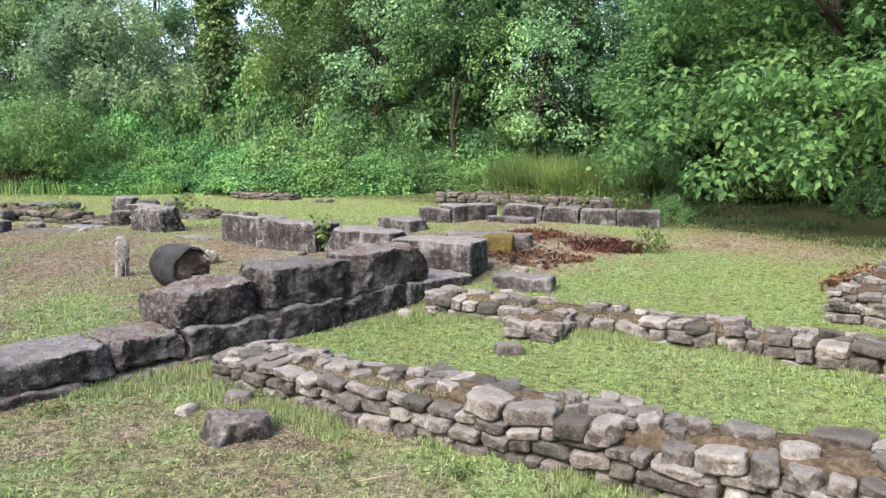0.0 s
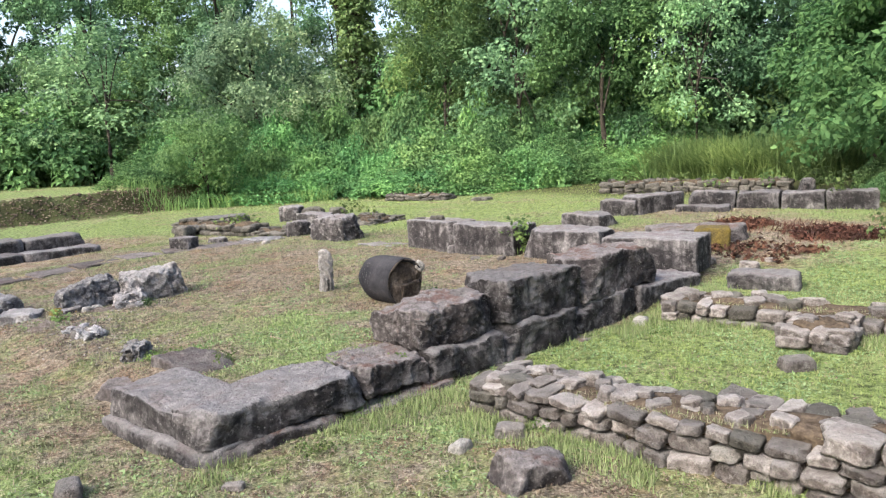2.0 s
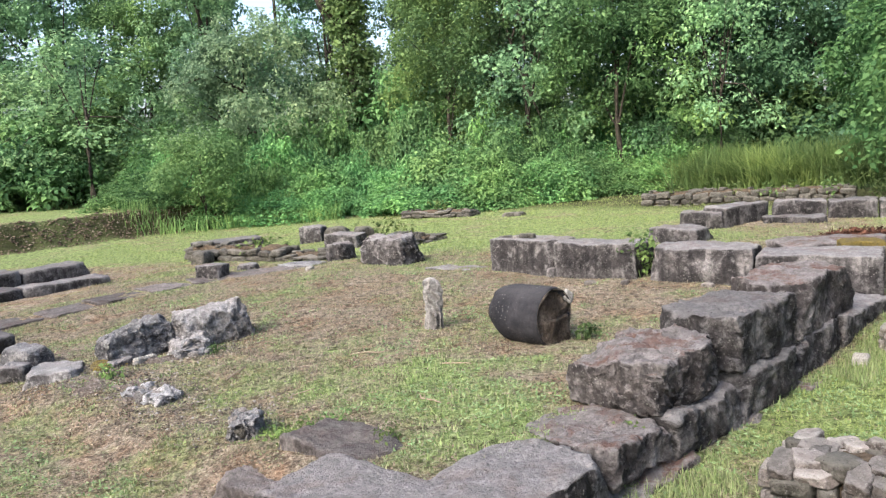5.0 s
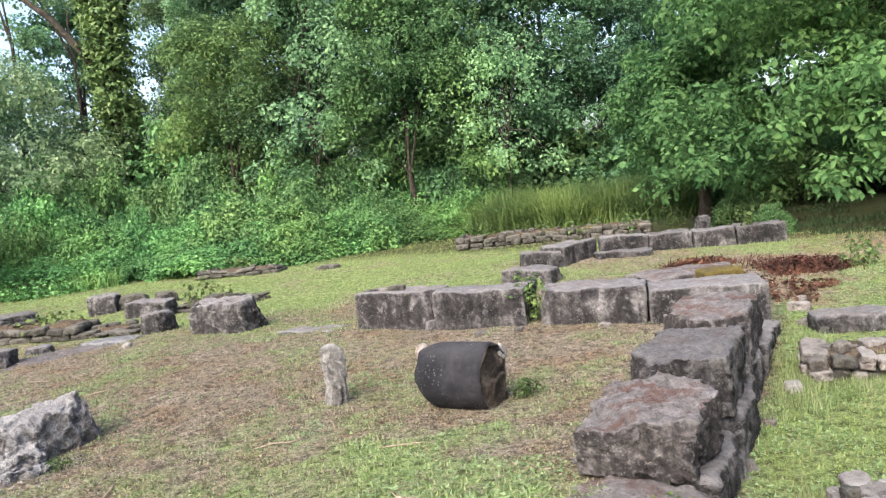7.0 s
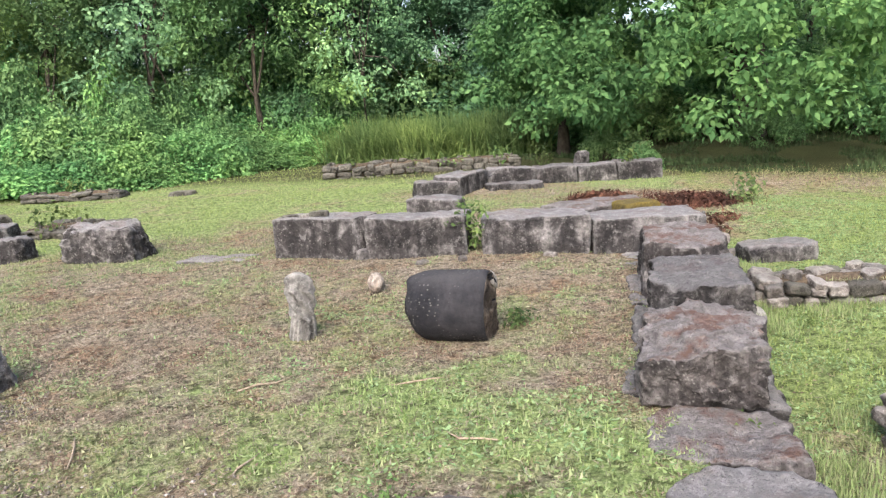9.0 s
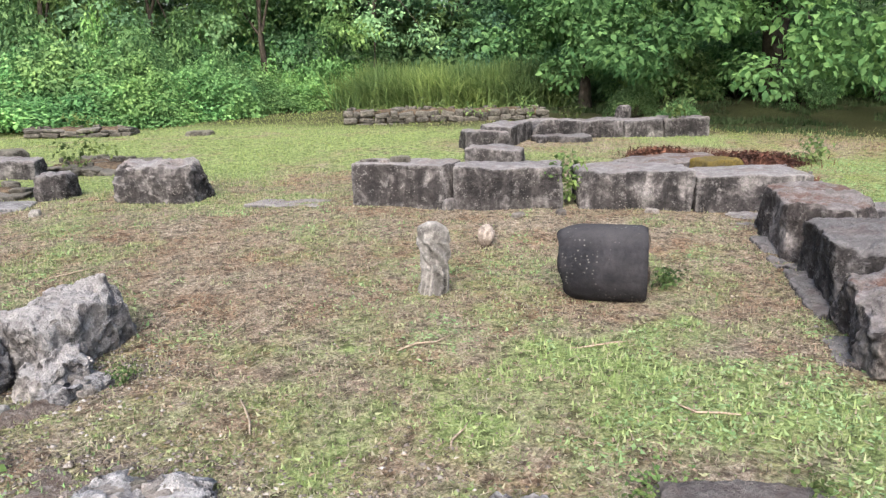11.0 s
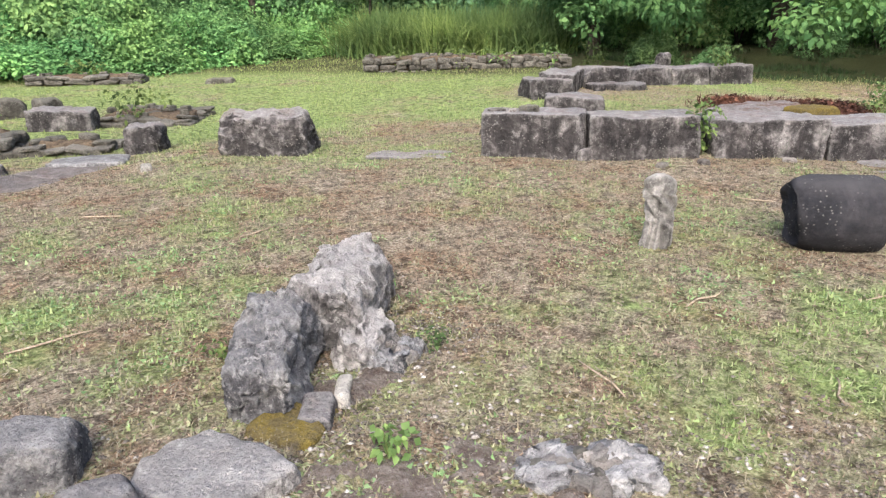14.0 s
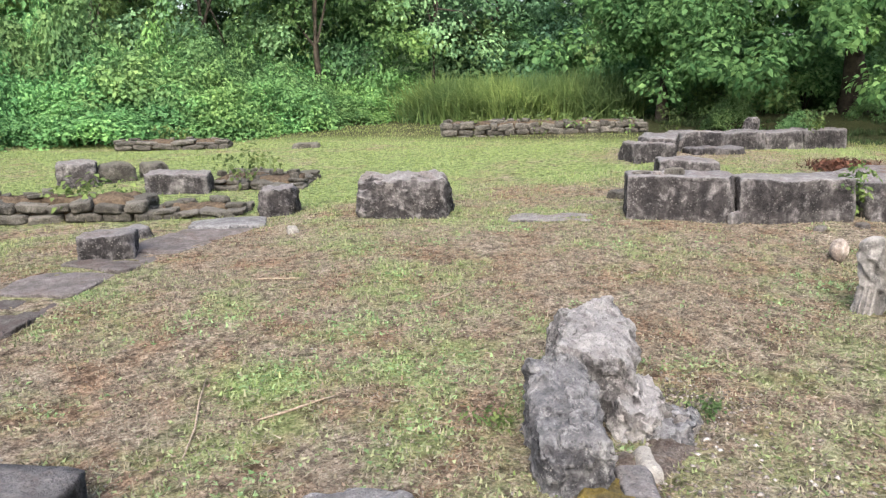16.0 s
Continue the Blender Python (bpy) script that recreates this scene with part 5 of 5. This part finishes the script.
for layer, (dy, hs, step) in enumerate(((0.2, 0.7, 1.0), (1.2, 1.1, 1.15), (2.3, 1.5, 1.3), (3.6, 1.9, 1.7))):
    for (x0, y0), (x1, y1) in zip(line, line[1:]):
        count = max(1, round(math.hypot(x1 - x0, y1 - y0) / step))
        for k in range(count):
            f = (k + shrub_rng.random() * 0.8) / count
            x, y = x0 + (x1 - x0) * f, y0 + (y1 - y0) * f + dy + shrub_rng.uniform(-0.25, 0.25)
            o = copy_thing(shrubs[2 if layer == 2 and shrub_rng.random() < 0.25 else shrub_rng.randint(0, 1)], pose(x, y, gz(x, y) - 0.03, 0, 0, shrub_rng.uniform(0, 360)))
            s = shrub_rng.uniform(0.8, 1.15)
            o.scale = (s, s, hs * shrub_rng.uniform(0.8, 1.2))
for x, y, s in ((-27.0, 21.0, 1.6), (-25.0, 23.0, 1.8), (-23.0, 25.0, 1.8), (-21.0, 26.5, 1.9), (-19.0, 27.0, 1.8), (-15.0, 28.5, 1.5), (-13.4, 26.4, 1.0), (-9.9, 26.4, 1.1), (8.0, 20.5, 0.8), (7.2, 22.0, 1.0), (11.0, 19.5, 0.8), (12.5, 16.0, 0.7), (5.0, 16.6, 0.4), (4.3, 14.6, 0.3), (-18.5, 28.0, 1.6), (-28.0, 18.5, 1.6), (-29, 15, 1.6), (-24, 30, 1.6), (-27.5, 26.5, 1.6), (-21, 31, 1.6), (-9.5, 33.0, 1.3), (-10.8, 31.0, 1.3), (10.5, 20.5, 1.3), (12.3, 18.6, 1.3), (13.6, 16.3, 1.3), (13.8, 13.6, 1.2), (7.9, 18.6, 0.9), (9.6, 18.2, 1.0), (11.2, 15.6, 0.9), (10.4, 13.4, 0.55), (8.6, 15.6, 0.5), (8.4, 22.0, 1.3), (14, 11.0, 1.1)):
    o = copy_thing(shrubs[2], pose(x, y, gz(x, y) - 0.03, 0, 0, x * 50))
    o.scale = (s, s, s)


def stalks(name, label, x, y, height, width, mat, seed, bend=0.35, category="reeds", kind="stuff"):
    """Long bending blades: four triangles each."""
    rng = np.random.default_rng(seed)
    n = len(x)
    z = ground_z(x, y)
    az = rng.uniform(0, 6.3, n)
    h = height * rng.uniform(0.6, 1.2, n)
    lean = np.abs(rng.normal(0, bend, n))
    side = np.stack((-np.sin(az + 1), np.cos(az + 1), 0 * az), 1) * (width * rng.uniform(0.6, 1.3, n))[:, None] / 2
    d = np.stack((np.cos(az), np.sin(az), 0 * az), 1)
    rowsv = []
    for f, wk in ((0, 1), (0.55, 0.9), (1.0, 0.05)):
        p = np.stack((x, y, z), 1) + d * (h * lean * f * f)[:, None] + np.array((0, 0, 1)) * (h * f * (1 - 0.25 * lean * f))[:, None]
        rowsv += [p - side * wk, p + side * wk]
    v = np.stack(rowsv, 1).reshape(-1, 3)
    t = (np.arange(n)[:, None, None] * 6 + np.array(((0, 1, 3), (0, 3, 2), (2, 3, 5), (2, 5, 4)))[None]).reshape(-1, 3)
    return tagged(new(name, mesh_from_arrays(name, v, t, mat)), label, category, "", kind)


rr = np.random.default_rng(51)
k = rr.random(7500)
under = random.Random(19)
for x, y in ((-15, 31), (-6.8, 30.5), (-4.5, 31), (-1.5, 30.5), (1.2, 30.5), (3.8, 30), (6.3, 28.5), (8.8, 27.5), (-20, 32), (-26, 28.5), (-30, 22), (-31, 17), (11, 25.5), (13.5, 24), (15.5, 20.5), (17, 14.5)):
    o = copy_thing(shrubs[2], pose(x, y, gz(x, y) - 0.1, 0, 0, under.uniform(0, 360)))
    s = under.uniform(1.7, 2.2)
    o.scale = (s, s, s * under.uniform(0.8, 1.2))
stalks("reeds", "bed of tall green reeds before the wood", 2.0 + 3.7 * k + rr.normal(0, 0.3, 7500), 23.3 - 2.6 * k + rr.uniform(-0.7, 1.0, 7500), 1.15, 0.034, reed_mat, 52, 0.9)
k = rr.random(1000)
stalks("tall_grass", "tall grass at the thicket's foot", -13.0 + 5.4 * k, 20.9 + 1.6 * k + rr.normal(0, 0.35, 1000), 0.42, 0.018, reed_mat, 53, category="grass")


def brush(name, label, x, y, rx, ry, height, count, seed, mat=dead_mat):
    rng = np.random.default_rng(seed)
    a, r = rng.uniform(0, 6.3, count), np.sqrt(rng.random(count))
    px, py = x + rx * r * np.cos(a), y + ry * r * np.sin(a)
    h = height * (1 - r ** 2)
    cs = np.stack((px, py, ground_z(px, py) + h * rng.random(count)), 1)
    me = leaves_mesh(name, cs - np.array((x, y, gz(x, y))), np.full(count, 0.12), 40, 0.06, mat, seed, 0.6)
    ob = new(name, me)
    ob.location = (x, y, gz(x, y))
    return tagged(ob, label, "dead brush", "", "stuff")


brush("dead_bracken", "heap of dry red-brown fern fronds", 2.45, 11.3, 0.62, 0.42, 0.1, 60, 71)
brush("dead_bracken", "dry red-brown fronds in a hollow", 1.4, 11.95, 0.4, 0.3, 0.07, 30, 72)
brush("dead_bracken", "dry brown stalks strewn on the ruined wall", 5.0, 8.4, 0.8, 0.9, 0.3, 160, 73)
brush("dead_stalks", "cut dry stalks on the earthy ledge", 1.2, 10.2, 0.7, 0.5, 0.08, 26, 74)
for k, (cx_, cy_, sx_, sy_, count) in enumerate(((2.45, 11.3, 0.34, 0.24, 800), (1.4, 11.95, 0.24, 0.17, 380))):
    stalks("dead_stalks", "tangle of dry red-brown fern stalks", rr.normal(cx_, sx_, count), rr.normal(cy_, sy_, count), 0.11, 0.014, dead_mat, 58 + k, 1.6, "dead brush")
weed("weed", "leafy green weed beside the dead fern heap", 2.95, 10.9, 0.35, 0.25, 75, 130, 0.07, leaf_ivy)
weed("weed", "tall weed growing in the gap between blocks", -1.54, 9.95, 0.48, 0.17, 76, 190, 0.055, leaf_weed)
weed("weed", "small green weed at the block's foot", -2.2, 6.17, 0.18, 0.13, 77, 140, 0.04)
weed("weed", "green tuft behind the column drum", -2.26, 7.95, 0.1, 0.14, 78, 140, 0.035)
weed("weed", "small leafy weed by the mossy stone", -5.88, 7.55, 0.1, 0.09, 79, 70, 0.04)
weed("weed", "weeds overgrowing the wall's end", 3.2, 13.55, 0.3, 0.3, 80, 90, 0.08, leaf_weed, 0.5)
for k, (x, y) in enumerate(((-2.45, 4.98), (-1.2, 5.35), (-0.9, 5.75), (-3.45, 6.0), (-4.15, 6.25), (-3.95, 6.3), (-3.8, 6.32), (-4.05, 6.12), (-5.3, 8.2), (-6.1, 8.6), (-0.55, 4.35), (0.1, 4.1), (0.7, 3.75), (-0.2, 7.4), (1.5, 6.7), (2.2, 6.2))):
    weed("weed", "low green weed at the stones' foot", x, y, 0.07, 0.12, 90 + k, 100, 0.024)

for k, (x, y) in enumerate(((0.6, 18.9), (1.5, 18.5), (2.4, 18.1), (3.3, 17.7), (3.9, 17.2), (-4.7, 21.2), (-6.9, 14.4), (-5.1, 15.4))):
    weed("weed", "weeds growing over the far rubble wall", x, y, 0.42, 0.4, 120 + k, 130, 0.075)

# ---- grass ----
gr = np.random.default_rng(77)


def scatter(count, x0, x1, y0, y1):
    return gr.uniform(x0, x1, count), gr.uniform(y0, y1, count)


x, y = scatter(560000, -9.0, 4.5, 3.0, 13.5)
keep = gr.random(len(x)) < np.clip((0.35 + greenness(x, y)) * (0.15 + 3.4 * (fbm(x, y, 8.0, 55, 3) - 0.28)), 0, 1)
x, y = x[keep], y[keep]
g = greenness(x, y)
tone = np.clip(g + gr.normal(0, 0.25, len(x)), 0, 1)
room = ((x - BASE[0]) * W[0] + (y - BASE[1]) * W[1] > 0.1) & ((x - 0.9) * 0.543 + (y - 4.4) * 0.84 > 0)
blade_field("grass", "short mown grass with fresh green patches", x[~room], y[~room], 0.016 + 0.02 * g[~room], 0.014, tone[~room], blades, 78, 0.5, 0.75)
blade_field("grass", "lush yellow-green grass between the room walls", x[room], y[room], 0.011 + 0.017 * g[room], 0.011, np.clip(tone[room] + 0.05 - 0.35 * (fbm(x[room], y[room], 2.2, 61) > 0.55), 0, 1), lush_blades, 87, 0.4, 0.85)
x, y = scatter(200000, -9.0, 0.5, 4.0, 12.5)
g = greenness(x, y)
keep = gr.random(len(x)) < (1.0 - 0.9 * g) * np.clip(0.1 + 3.2 * (fbm(x, y, 6.0, 56, 3) - 0.3), 0, 1)
x, y = x[keep], y[keep]
blade_field("hay", "dry cut grass strewn over the court", x, y, 0.045, 0.0055, 0.1 * gr.random(len(x)), blades, 79, 0.85, 0.7)
x, y = scatter(240000, -8.6, 3.8, 3.0, 11.5)
g = greenness(x, y)
keep = gr.random(len(x)) < np.clip((fbm(x, y, 2.4, 58, 4) - 0.5) * 5 + 1.1 * (g - 0.45), 0, 1) * np.clip(0.05 + 1.2 * g, 0, 1)
x, y = x[keep], y[keep]
blade_field("clover", "patches of small leafy ground weeds in the turf", x, y, 0.026, 0.02, np.clip(0.9 + gr.normal(0, 0.15, len(x)), 0, 1), clover, 85, 0.75, 0.8)
x, y = scatter(200000, -8.6, 1.0, 3.0, 11.5)
g = greenness(x, y)
keep = gr.random(len(x)) < (1.0 - 0.85 * g) * np.clip((fbm(x, y, 4.0, 59, 4) - 0.42) * 5, 0, 1)
x, y = x[keep], y[keep]
blade_field("leaf_litter", "brown dead leaf scraps strewn over the dry turf", x, y, 0.022, 0.013, 0.0, scraps, 86, 0.9, 0.7)
x, y = scatter(60000, -12.0, 8.0, 12.5, 24.0)
keep = (x - 4.3) * 0.7 + (y - 13.6) * 0.6 < 0.5 + gr.normal(0, 0.4, len(x)) + 3.0 * (x < 3.0)
x, y = x[keep], y[keep]
g = greenness(x, y)
blade_field("grass", "longer yellow-green grass of the far field", x, y, 0.04, 0.014, np.clip(g + gr.normal(0, 0.2, len(x)), 0, 1), lush_blades, 80, 0.2, 0.6)
x, y = scatter(45000, 4.5, 9.5, 6.5, 14.5)
keep = (x - 4.3) * 0.7 + (y - 13.6) * 0.6 < 0.5 + gr.normal(0, 0.4, len(x))
x, y = x[keep], y[keep]
g = greenness(x, y)
blade_field("grass", "mown grass with cut hay near the big tree", x, y, 0.04, 0.014, np.clip(g + gr.normal(0, 0.25, len(x)), 0, 1), lush_blades, 83, 0.5, 0.7)
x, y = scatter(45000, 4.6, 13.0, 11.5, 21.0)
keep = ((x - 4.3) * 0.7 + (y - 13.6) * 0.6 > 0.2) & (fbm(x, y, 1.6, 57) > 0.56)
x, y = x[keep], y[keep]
blade_field("undergrowth", "low green plants under the trees, coloured dark for the shade there", x, y, 0.1, 0.03, np.clip(0.85 + gr.normal(0, 0.2, len(x)), 0, 1), shade_toned_blades, 84, 0.3, 0.8)
# tufts along the walls
cx = np.concatenate([np.linspace(a[0], b[0], 60) for a, b in (((-1.6, 5.5), (2.2, 2.95)), ((0.0, 7.6), (3.8, 5.0)), (on_plan(-1.8, 0.25), on_plan(3.5, 0.3)))])
cy = np.concatenate([np.linspace(a[1], b[1], 60) for a, b in (((-1.6, 5.5), (2.2, 2.95)), ((0.0, 7.6), (3.8, 5.0)), (on_plan(-1.8, 0.25), on_plan(3.5, 0.3)))])
pick = gr.integers(0, len(cx), 40000)
x, y = cx[pick] + gr.normal(0, 0.1, 40000), cy[pick] + gr.normal(0, 0.1, 40000)
keep = fbm(x, y, 2.6, 44) > 0.5
x, y = x[keep], y[keep]
blade_field("grass", "longer tufts of grass along the stone walls", x, y, 0.06, 0.008, np.clip(0.75 + gr.normal(0, 0.25, len(x)), 0, 1), blades, 81, 0.05, 0.5)

# moss and grass on the tops of the room walls
tx, ty, tz = [], [], []
for p0, d, length, za, zb in ((A0, AD, 5.0, 0.06, 0.27), (B0, BD, 5.0, 0.12, 0.19)):
    nrm = np.array((-d[1], d[0]))
    a, o = gr.uniform(0.05, length, 9000), gr.uniform(0.06, 0.44, 9000)
    keep = fbm(a, o, 3.0, 33) > 0.5
    a, o = a[keep], o[keep]
    tx.append(p0[0] + d[0] * a + nrm[0] * o)
    ty.append(p0[1] + d[1] * a + nrm[1] * o)
    tz.append(za + (zb - za) * a / length - 0.01)
tx, ty, tz = (np.concatenate(v) for v in (tx, ty, tz))
blade_field("grass", "dry moss and thin grass on the wall tops", tx, ty, 0.035, 0.007, np.clip(0.35 + gr.normal(0, 0.3, len(tx)), 0, 1), blades, 82, 0.45, 0.7, tz)
